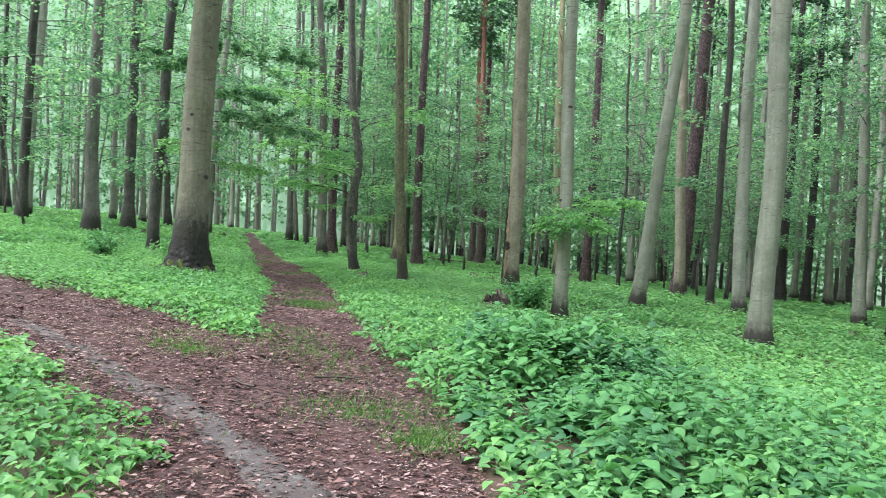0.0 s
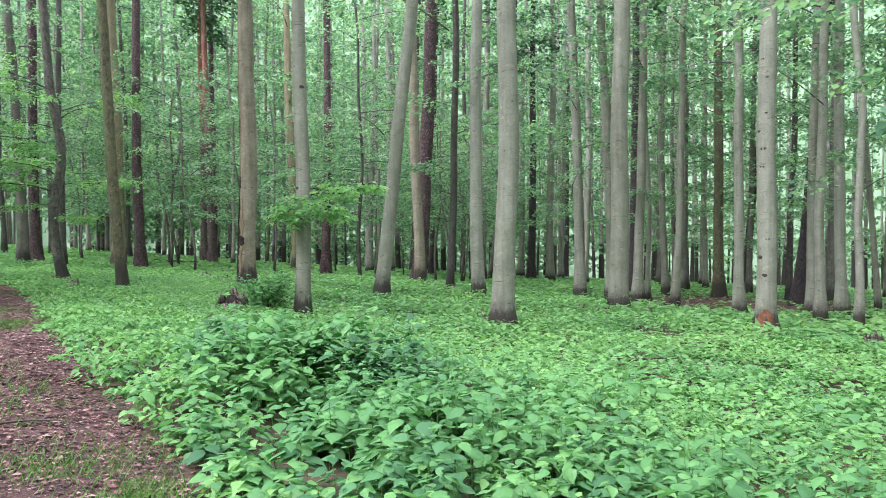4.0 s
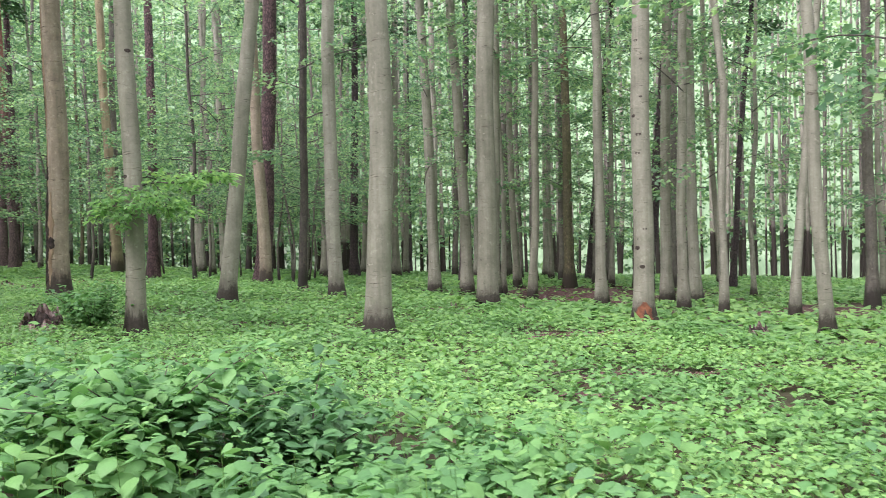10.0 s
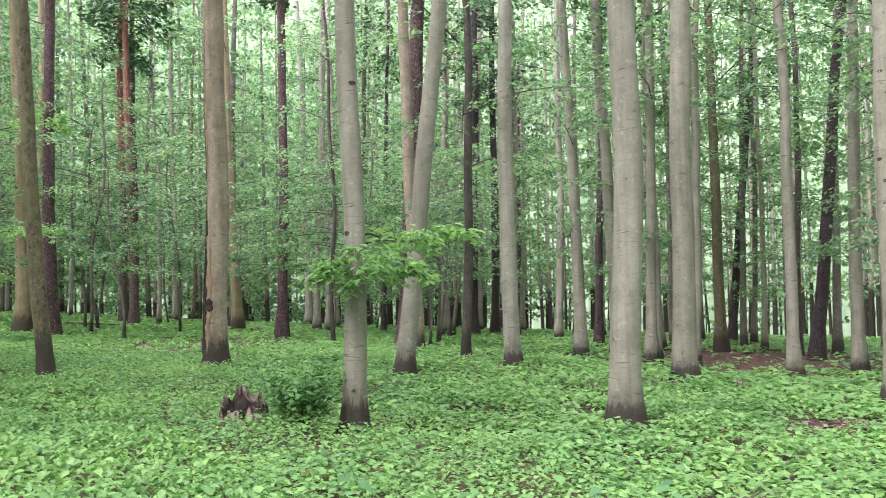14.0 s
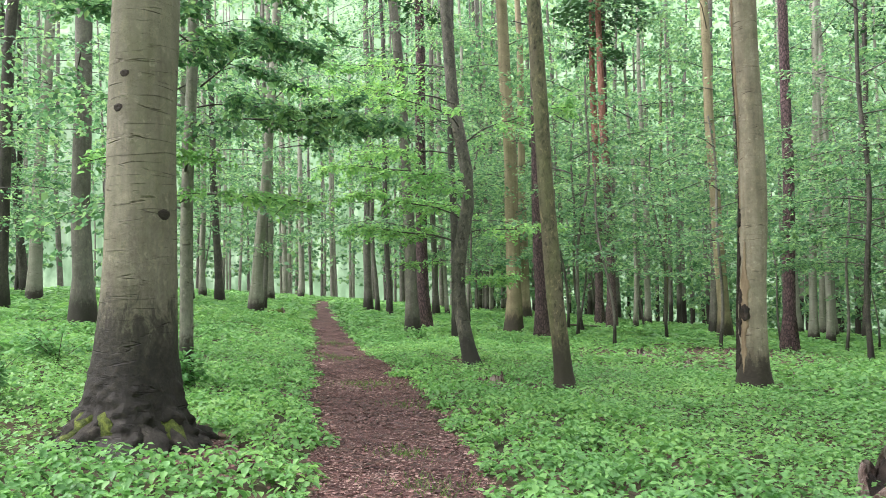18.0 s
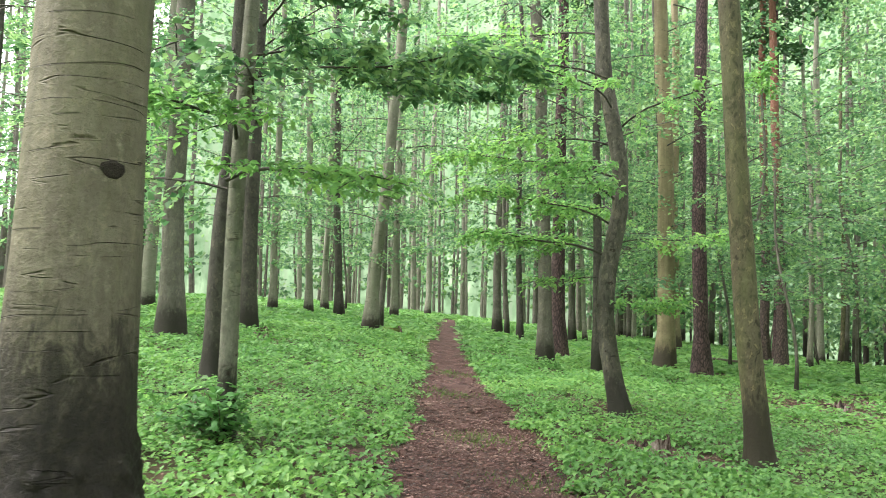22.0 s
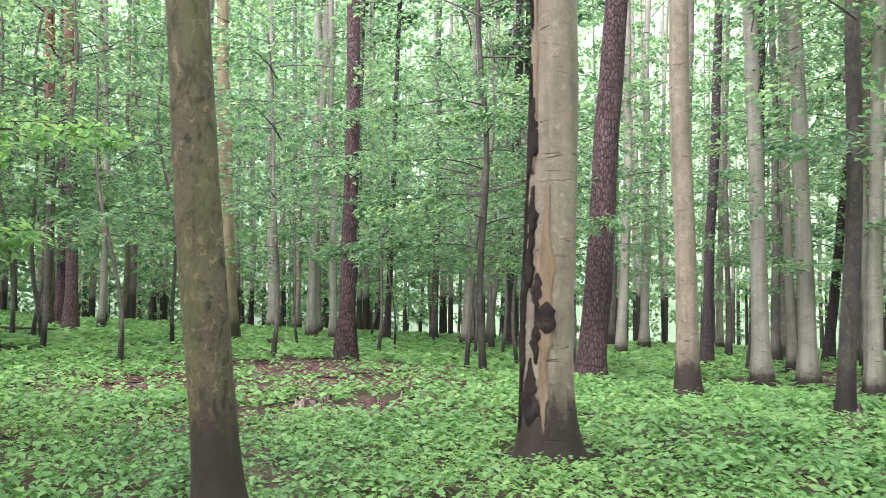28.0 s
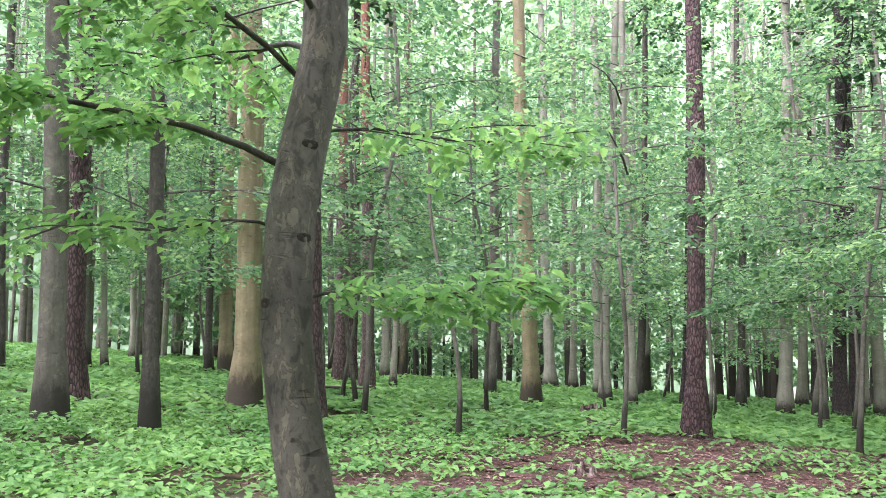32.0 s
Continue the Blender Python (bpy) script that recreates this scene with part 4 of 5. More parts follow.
limb(crook, at_crook, 2.15, 180, 1.3, 0.15, 200, 0.08, 0.2, 17, 0.01)
limb(crook, at_crook, 3.2, 120, 2.4, 0.8, 700, 0.09, 0.2, 15, 0.02)
limb(crook, at_crook, 3.4, 250, 2.2, 0.7, 700, 0.09, 0.2, 16, 0.02)
for k, (h, a, ln, n) in enumerate(((3.8, 185, 3.0, 800), (4.3, 150, 3.0, 700), (4.9, 240, 2.8, 700), (5.4, 195, 3.2, 700), (4.6, 330, 2.5, 500), (6.2, 160, 3.0, 600))):
    limb(crook, at_crook, h, a, ln, 0.9, n, 0.095, 0.2, 80 + k, 0.018, LIME, 0.2)
for h, a in ((2.1, 300), (1.75, 200), (1.05, 265), (0.75, 250), (0.6, 290), (2.62, 280)):
    scar(crook, at_crook, h, radians(a), 0.05)
pecked, at_peck = tree("pale", 13.3, 16.6, 0.44, 0.003, -0.004, "thin", label="pale beech with pecked holes and orange peeled foot", sides=22)
for k in range(14):
    scar(pecked, at_peck, 0.9 + 0.42 * k, radians(205 + 28 * math.sin(k * 2.7)), 0.05 + 0.02 * math.sin(k))
skin(pecked, at_peck, "peeled_foot", RUST, -0.02, 0.55, 175, 280, 0.006, 0.3, "orange wood where the bark is peeled off", 6)
stout, at_stout = tree("pale", 5.75, 5.65, 0.39, -0.016, 0.027, "thin", label="stout pale beech with smooth wrinkled bark", knots=0, sides=34, flare=0.2, lobes=0.15, step=0.25)
for k in range(13):
    scar(stout, at_stout, 1.0 + 0.31 * k, radians(205 + 45 * math.sin(k * 1.9)), 0.022 + 0.012 * math.sin(k * 3))
grey_beech, at_grey = tree("pale", 9.0, 6.9, 0.53, -0.008, 0.012, "thin", label="stout grey beech with roots running out over the soil", sides=34, flare=0.5, lobes=0.4)
for k in range(7):
    scar(grey_beech, at_grey, 1.3 + 0.5 * k, radians(210 + 40 * math.sin(k * 2.1)), 0.03)

# ---------------------------------------------------------------- the other trees of the wood
tree("dark", 9.90, 8.70, 0.24, -0.014, 0.021)
tree("pale", 6.15, 15.50, 0.41, 0.027, -0.018)
tree("olive", 7.80, 26.45, 0.34, -0.013, 0.017, mat=BEIGE)
tree("pine", 8.62, 29.45, 0.53, 0.044, -0.054)
bough_tree, at_bough = tree("dark", 6.65, 30.30, 0.13, -0.005, 0.004, "low", label="thin dark young beech with wide drooping leafy boughs")
for k, (h, a, ln) in enumerate(((2.5, 150, 2.9), (3.1, 200, 3.1), (3.5, 120, 2.8), (4.1, 170, 3.4), (4.7, 230, 3.0), (5.3, 140, 3.2), (3.0, 300, 2.6), (4.4, 20, 2.8))):
    limb(bough_tree, at_bough, h, a, ln, 0.5, 700, 0.1, 0.24, 90 + k, 0.016, LEAF, 0.2)
tree("pale", 5.05, 20.80, 0.34, 0.090, -0.033)
tree("pale", 8.15, 21.95, 0.35, -0.010, 0.006)
tree("pine", 6.23, 35.08, 0.37, 0.015, -0.008)
tree("pale", 11.70, 20.50, 0.50, 0.006, -0.005)
tree("pine", -1.17, 36.00, 0.40, -0.003, 0.000)
tree("dark", -3.81, 34.53, 0.23, 0.004, 0.000, "low")
tree("dark", -5.12, 34.30, 0.36, -0.052, -0.007, "low", mat=GREY, label="grey-brown beech with dark foot and leafy low boughs")
tree("dark", -15.80, 30.10, 0.36, 0.032, 0.023, "mid")
tree("pale", 17.10, 22.27, 0.32, -0.014, 0.015)
tree("dark", -8.50, 23.60, 0.32, 0.051, 0.019, "mid")
tree("olive", 6.02, 42.10, 0.45, -0.025, 0.010, "high", mat=TAN, label="tall beech with ochre brown trunk and dark foot")
tree("pine", -5.20, 37.70, 0.41, -0.003, -0.000)
tree("pale", -10.90, 36.60, 0.38, 0.068, 0.024)
tree("pale", -2.10, 38.10, 0.53, -0.019, 0.000, mat=TAN, label="stout beech with pale tan trunk")
tree("pale", 18.12, 27.27, 0.30, 0.031, -0.027)
tree("pale", 20.92, 21.98, 0.36, -0.005, 0.005)
tree("pale", 10.98, 44.91, 0.29, -0.007, 0.003)
tree("black", 24.00, 27.44, 0.46, 0.067, -0.075)
tree("pale", 13.27, 50.88, 0.46, -0.004, 0.002)
tree("red", 2.01, 44.78, 0.37, -0.018, 0.002)
tree("pale", -1.60, 50.30, 0.46, -0.005, 0.000, mat=TAN)
tree("pale", 12.68, 54.20, 0.46, -0.017, 0.007)
tree("olive", -12.11, 21.59, 0.35, -0.081, -0.079)
tree("pale", 14.94, 13.20, 0.26, -0.019, 0.025)
tree("pine", 18.44, 9.61, 0.55, -0.002, 0.006)
tree("pale", 18.54, 11.40, 0.22, -0.009, 0.017)
tree("pale", 15.78, 30.37, 0.43, -0.016, 0.025)
tree("pale", 17.14, 28.20, 0.37, 0.011, -0.022)
tree("pale", 17.44, 19.25, 0.28, 0.002, -0.002)
tree("dark", -12.32, 31.43, 0.41, 0.016, 0.008)
tree("pale", 17.91, 16.11, 0.22, 0.055, -0.067)
tree("pale", 17.17, 17.66, 0.21, -0.020, 0.021)
tree("dark", 8.00, 24.00, 0.22, 0.013, -0.005)
tree("pale", -5.19, 46.51, 0.19, -0.031, -0.002)
tree("dark", -5.76, 46.73, 0.28, -0.007, -0.001)
tree("pale", 3.16, 46.12, 0.20, -0.019, 0.005)
tree("red", 1.72, 47.37, 0.37, -0.001, 0.000)
tree("dark", 24.33, 12.56, 0.19, 0.006, -0.014)
tree("dark", 6.59, 46.57, 0.34, 0.019, -0.008)
tree("pale", 20.81, 23.18, 0.38, 0.012, -0.014)
tree("dark", -10.94, 37.52, 0.19, 0.002, 0.001)
tree("black", 24.63, 15.36, 0.33, 0.011, -0.020)
tree("dark", -2.20, 49.60, 0.24, -0.027, 0.001)
tree("dark", 16.23, 42.03, 0.20, -0.049, 0.048)
tree("black", 20.18, 35.39, 0.36, 0.019, -0.026)
tree("pale", 21.72, 33.14, 0.32, -0.011, 0.018)
tree("black", 26.10, 14.92, 0.20, 0.040, -0.078)
tree("dark", 24.54, 18.14, 0.35, -0.007, 0.010)
tree("olive", 26.76, 14.78, 0.31, 0.020, -0.040)
tree("pale", 16.93, 29.78, 0.45, -0.030, 0.022)
tree("dark", 17.02, 43.38, 0.19, 0.060, -0.057)
tree("pine", 2.28, 48.21, 0.34, 0.000, -0.000)
tree("dark", -12.34, 28.29, 0.46, 0.004, 0.002, "mid", mat=GREY)
tree("pale", -19.25, 37.03, 0.46, 0.031, 0.021)
tree("black", 18.28, 43.43, 0.46, 0.020, -0.020)
tree("pale", 17.13, 44.80, 0.46, 0.023, -0.021)
tree("pale", 24.63, 23.99, 0.22, -0.028, 0.038)
tree("dark", 16.46, 46.34, 0.29, 0.012, -0.010)
tree("dark", 24.43, 35.47, 0.32, -0.003, 0.004)
tree("pale", 17.95, 28.80, 0.20, -0.005, 0.003)
tree("pale", -4.72, 54.01, 0.25, -0.012, -0.000)
tree("pale", 4.71, 52.98, 0.30, -0.005, 0.001)
tree("pale", 21.34, 40.29, 0.41, 0.013, -0.015)
tree("dark", -7.41, 43.61, 0.23, -0.016, -0.003)
tree("dark", 26.44, 33.28, 0.28, 0.013, -0.025)
tree("pale", 25.29, 23.19, 0.19, 0.003, -0.004)
tree("pale", 21.54, 44.78, 0.46, 0.013, -0.014)
tree("black", 14.83, 47.47, 0.26, 0.030, -0.018)
tree("dark", -8.20, 45.05, 0.19, -0.010, -0.002)
tree("black", 20.16, 33.42, 0.46, 0.012, -0.009)
tree("pale", -23.89, 38.33, 0.36, -0.015, -0.012)
tree("olive", 23.26, 31.35, 0.44, -0.001, 0.001)
tree("dark", 25.30, 29.31, 0.27, 0.010, -0.011)
tree("dark", 25.83, 38.52, 0.22, 0.004, -0.006)
tree("black", 27.95, 35.51, 0.39, 0.051, -0.090)
tree("dark", -15.25, 44.66, 0.33, -0.037, -0.014)
tree("pale", 30.61, 21.44, 0.23, -0.003, 0.005)
tree("dark", -8.99, 47.01, 0.36, 0.003, 0.001)
tree("pale", 21.14, 48.39, 0.38, 0.018, -0.016)
tree("pale", -16.75, 44.78, 0.31, -0.021, -0.009)
tree("pale", -18.33, 44.59, 0.31, 0.001, 0.000)
tree("pale", 26.24, 31.91, 0.24, 0.003, -0.003)
tree("pale", 23.62, 47.57, 0.32, 0.017, -0.018)
tree("olive", 5.88, 54.78, 0.21, 0.009, -0.002)
tree("pale", 14.38, 55.26, 0.32, 0.008, -0.004)
tree("dark", 25.35, 44.60, 0.32, 0.013, -0.014)
tree("dark", 27.47, 29.30, 0.33, 0.024, -0.024)
tree("black", 30.46, 28.45, 0.28, 0.051, -0.057)
tree("pale", 10.82, 46.33, 0.34, 0.039, -0.012)
tree("dark", 28.43, 34.60, 0.26, 0.015, -0.015)
tree("pale", -14.94, 50.82, 0.35, -0.002, -0.000)
tree("dark", 27.47, 37.09, 0.35, 0.001, -0.001)
tree("pale", 32.38, 30.75, 0.30, -0.000, 0.000)
tree("dark", 14.30, 49.68, 0.32, 0.031, -0.010)
tree("pale", 28.06, 38.76, 0.26, -0.002, 0.002)
tree("black", 27.44, 54.30, 0.33, 0.013, -0.011)
tree("dark", -22.58, 41.70, 0.33, -0.070, -0.038)
tree("dark", 26.90, 41.41, 0.46, 0.012, -0.008)
tree("pale", 30.42, 42.30, 0.33, 0.012, -0.010)
tree("pale", 26.01, 43.14, 0.41, 0.013, -0.008)
tree("black", 20.24, 44.73, 0.45, 0.011, -0.005)
tree("pale", -15.53, 58.68, 0.34, 0.014, 0.004)
tree("dark", -24.6, 35.4, 0.36, 0, 0, "mid")
tree("dark", -24.8, 38.0, 0.28, 0, 0, "mid")
tree("dark", -24.2, 39.7, 0.22, -0.02, 0, "mid")
tree("dark", -23.0, 41.8, 0.22, 0, 0, "mid")
tree("pale", -17.9, 49.1, 0.3, 0, 0, "mid")
# ---------------------------------------------------------------- far woods
def far_woods():
    g = np.random.default_rng(5)
    trunks, leaves, shade = [], [], []
    n = 0
    while n < 820:
        x, y = g.uniform(-85, 92), g.uniform(-45, 106)
        r = math.hypot(x - 3, y - 18)
        # out of view to west and south, nearer trees added to shade the left
        behind = (x < -13 and y < 17) or y < -6
        if r > 88 or r < (24 if behind else 38) or off_line(x, y, PATH) < 4.5 or (x < -14 and y < 52 and g.random() < 0.6):
            continue
        n += 1
        z = gz(x, y) - 0.2
        dia = g.uniform(0.14, 0.4)
        trunks.append(tube([(x, y, z), (x + g.normal(0, 0.2), y, z + 7), (x + g.normal(0, 0.4), y + g.normal(0, 0.3), z + 26)], [dia / 2 * 1.15, dia / 2 * 0.85, dia / 5], 6))
        shade.append(int(g.random() < 0.45))
        east, open_west = x > 22 and y < 62, x < -12 and y < 40
        tiers, each = (13, 22) if east else (14, 22) if x < -7 else (38, 22) if y > 45 and abs(x) < 45 else (14, 22)
        if y < -6:
            tiers = 4
        c = tiers * each
        low = 3.5 if open_west else 2.8 if east else 1.2 if g.random() < 0.25 else 2.4
        base = low + np.sort(g.uniform(0, 1, tiers)) ** 1.15 * min(26, 2 + 0.42 * r)
        az, reach = np.arange(tiers) * 2.4 + g.uniform(-0.5, 0.5, tiers), g.uniform(1.2, 3.6, tiers)
        k = np.repeat(np.arange(tiers), each)
        q, w = np.sqrt(g.uniform(0.04, 1, c)), g.normal(0, 0.3, c)
        along, side = reach[k] * q, reach[k] * w * np.sin(0.4 + 2.4 * q)
        px, py = along * np.cos(az[k]) - side * np.sin(az[k]), along * np.sin(az[k]) + side * np.cos(az[k])
        pz = base[k] + 0.15 * along - 0.12 * along ** 2 / 2 - 0.3 * np.abs(side) + g.normal(0, 0.07, c)       # flat drooping sprays
        pos = np.stack([x + px, y + py, z + np.maximum(pz, 0.3)], 1)
        ax, up = heading(c, 0.75, g)
        L = g.uniform(0.22, 0.45, c) * (0.7 + r / 130)
        leaves.append(leaf_quads(pos, ax, up, L, L * 0.7, 0.1))
    v, f = merge(trunks)
    ob = new("far_trunks", raw_mesh("far_trunks", v, f, [PALE, GREY], True, np.repeat(shade, 12)))
    tagged(ob, "countless thin trunks of the wood farther off, and of unseen trees added for shade", "trees", kind="stuff")
    v, f = merge(leaves)
    ob = new("far_foliage", raw_mesh("far_foliage", v, f, [LEAF]))
    tagged(ob, "green foliage of the wood farther off, and of unseen trees added for shade", "foliage", kind="stuff")


far_woods()


def backdrop():
    """A glowing ring standing in for the woods beyond, pale mottled green with an uneven top, about a hundred metres
    off.
    """
    n, rows = 240, 6
    v, f = [], []
    for i in range(rows):
        for k in range(n):
            a = 2 * math.pi * k / n
            r = 96 + 2.5 * math.sin(9 * a) + 1.5 * math.sin(23 * a + 1)
            x, y = 3 + r * math.cos(a), 18 + r * math.sin(a)
            open_side = math.exp(-((a - 2.5) / 0.22) ** 2)      # fields beyond the wood
            top = 52 - 49 * open_side + 2.5 * math.sin(7 * a + 2) + 2 * math.sin(19 * a) + 1.5 * math.sin(43 * a) + math.sin(97 * a + 4)
            v.append((x, y, gz(x, y) - 1 + top * i / (rows - 1)))
    f = [(i * n + k, i * n + (k + 1) % n, (i + 1) * n + (k + 1) % n, (i + 1) * n + k) for i in range(rows - 1) for k in range(n)]
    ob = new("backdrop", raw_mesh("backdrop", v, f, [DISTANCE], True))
    tagged(ob, "glowing backdrop painted as pale hazy green woods closing the distance", "woods", kind="structure")


backdrop()

# ---------------------------------------------------------------- young trees of the understorey
UNDER = [crown_meshes("understorey", 60 + k, 2.5, 7.0, 1.3, 3.0, 10, 230, 0.115) for k in range(4)]


def sapling(x, y, height, k):
    top = thing("sapling", x, y, gz(x, y) - 0.02, "thin young beech with level sprays of green leaves", "sapling", "saplings of the understorey")
    me, at = trunk_mesh("stem", 0.04 + 0.008 * height, height, 0.02 * math.sin(k), 0.02 * math.cos(2 * k), 900 + k, GREY, sides=6, wobble=0.2)
    part("stem", me, top)
    lv, tw = UNDER[k % 4]
    s = height / 7
    m = pose(0, 0, 0, 0, 0, 77 * k) @ Matrix.Diagonal((0.8 + s * 0.3, 0.8 + s * 0.3, s, 1))
    part("crown", lv, top, at=m)
    tagged(part("branchwork", tw, top, at=m), kind="stuff")


g = np.random.default_rng(21)
SPOTS = [(3.9, 33.9, 7), (8.4, 33.2, 8), (10.6, 32.0, 7), (12.4, 35.2, 8), (3.2, 38.4, 7), (0.3, 40.2, 6), (9.2, 38.6, 8), (14.2, 39.0, 8), (-3.9, 42.0, 8),
         (-15.0, 35.2, 6), (-18.0, 33.0, 6), (-13.6, 26.2, 6)]
for k, (x, y, h) in enumerate(SPOTS):
    sapling(x, y, h, k)
k = len(SPOTS)
while k < 32:
    x, y = g.uniform(-22, 30), g.uniform(34, 60)
    if off_line(x, y, PATH) < 4.0 or (x < -9 and y < 40) or x > 16 + (y - 34) * 0.6:
        continue
    sapling(x, y, g.uniform(4.5, 9), k)
    k += 1

# ---------------------------------------------------------------- herbs of the forest floor


def herb_points(g, x0, x1, y0, y1, density, feet=True):
    n = int((x1 - x0) * (y1 - y0) * density)
    x, y = g.uniform(x0, x1, n), g.uniform(y0, y1, n)
    d = off_path(x, y) + 0.16 * wave(x, y, 0.35, 4)
    keep = (d > 0.02) & (g.random(n) > bare(x, y) * 0.93) & (g.random(n) < 1.08 - 0.4 * np.exp(-((x - 3) / 7) ** 2 - ((y - 29) / 4) ** 2) + 0.45 * wave(x, y, 1.1, 9) + 0.4 * wave(x, y, 0.4, 2))
    x, y, d = x[keep], y[keep], d[keep]
    clear = np.full(len(x), 9.0)
    for a, b, r in FEET if feet else ():
        clear = np.minimum(clear, np.hypot(x - a, y - b) - r * 1.3)
    keep = clear > 0.06 + 0.22 * g.random(len(x)) ** 2
    return x[keep], y[keep], np.minimum(d[keep], clear[keep] * 1.2)


def walk_gap(x, y):
    """Distance to the line walked, roughly."""
    return np.abs(off_line(x, y, [(0.1, -3, 0), (0.2, 2.5, 0), (-1.2, 8, 0), (-2.1, 12, 0), (-2.9, 19, 0), (-3.7, 21.6, 0), (-3.7, 22, 0)]))


def tall_herbs(x, y):
    """How much taller the herbs grow in the thicket beside the fork."""
    return np.exp(-((x - 1.7) / 1.7) ** 2 - ((y - 7.0) / 2.6) ** 2)


def herbs_near(g, name, density, near, far, size, leaf):
    """Low plants with a ring of level leaves each."""
    x, y, d = herb_points(g, -10, 9, 0.5, 34, density)
    w = walk_gap(x, y)
    keep = (w < far) & (w >= near)
    x, y, d = x[keep], y[keep], d[keep]
    keep = g.random(len(x)) > 1.5 * tall_herbs(x, y)
    x, y, d = x[keep], y[keep], d[keep]
    n = len(x)
    tall = tall_herbs(x, y)
    H = (0.10 + 0.15 * g.random(n) + 0.05 * wave(x, y, 0.7, 6) + 0.34 * tall * g.uniform(0.5, 1.1, n)) * np.clip(0.45 + d * 1.2, 0.45, 1)
    z = soil_height(x, y)
    lean_x, lean_y = g.normal(0, 0.06, n), g.normal(0, 0.06, n)
    m = 6
    ang = g.uniform(0, 6.28, n)[:, None] + np.arange(m)[None] * 2.4 + g.normal(0, 0.3, (n, m))
    hh = H[:, None] * (1 - np.array([0, 0.04, 0.1, 0.25, 0.4, 0.6])[None])
    out = np.array([0.008, 0.012, 0.02, 0.025, 0.03, 0.03])[None] * g.uniform(0.6, 1.4, (n, m))
    pos = np.stack([x[:, None] + lean_x[:, None] * hh + out * np.cos(ang), y[:, None] + lean_y[:, None] * hh + out * np.sin(ang), z[:, None] + hh], -1)
    ax = unit(np.stack([np.cos(ang), np.sin(ang), g.normal(-0.28, 0.28, (n, m))], -1))
    up = unit(np.stack([g.normal(0, 0.28, (n, m)), g.normal(0, 0.28, (n, m)), np.ones((n, m))], -1))
    L = size * g.uniform(0.6, 1.25, (n, m)) * (1 + 0.25 * tall[:, None]) * np.array([0.7, 0.9, 1.05, 1.1, 1.0, 0.9])[None]
    v, f = leaf(pos.reshape(-1, 3), ax.reshape(-1, 3), up.reshape(-1, 3), L.ravel(), L.ravel() * 0.74)
    ob = new(name, raw_mesh(name, v, f, [HERB]))
    tagged(ob, "dense low carpet of light green broad-leaved herbs", "herbs", kind="stuff")


def herbs_wide(g, name, x0, x1, y0, y1, density, size, height, near, far):
    x, y, d = herb_points(g, x0, x1, y0, y1, density, far < 20)
    w = walk_gap(x, y)
    keep = (w > near) & (w < far)
    x, y, d = x[keep], y[keep], d[keep]
    n = len(x)
    m = 5 if far < 20 else 3
    H = height * (0.45 + 0.75 * g.random(n) + 0.4 * wave(x, y, 0.9, 8)) * np.clip(0.35 + d, 0.35, 1)
    ang = g.uniform(0, 6.28, n)[:, None] + np.arange(m)[None] * 2.4 + g.normal(0, 0.3, (n, m))
    hh = np.maximum(H[:, None] * (1 - 0.13 * np.arange(m)[None]), 0.03)
    out = size * 0.25
    pos = np.stack([x[:, None] + out * np.cos(ang), y[:, None] + out * np.sin(ang), soil_height(x, y)[:, None] + hh], -1).reshape(-1, 3)
    ax = unit(np.stack([np.cos(ang), np.sin(ang), g.normal(-0.28, 0.25, (n, m))], -1)).reshape(-1, 3)
    up = unit(np.stack([g.normal(0, 0.25, (n, m)), g.normal(0, 0.25, (n, m)), np.ones((n, m))], -1)).reshape(-1, 3)
    L = (size * g.uniform(0.6, 1.3, (n, m))).ravel()
    v, f = leaf_quads(pos, ax, up, L, L * 0.72) if far < 20 else leaf_blades(pos, ax, up, L, L * 1.1)
    ob = new(name, raw_mesh(name, v, f, [HERB]))
    tagged(ob, "light green herb carpet spreading between the trunks", "herbs", kind="stuff")


herbs_near(np.random.default_rng(31), "herb_carpet", 104, 0, 2.7, 0.078, leaf_ovals)
herbs_near(np.random.default_rng(30), "herb_carpet_beside", 126, 2.6, 6.0, 0.068, leaf_quads)
herbs_wide(np.random.default_rng(32), "herb_carpet_middle", -17, 19, -5, 42, 72, 0.105, 0.22, 5.8, 14)
herbs_wide(np.random.default_rng(33), "herb_carpet_far", -42, 52, -8, 76, 24, 0.21, 0.2, 13.5, 46)


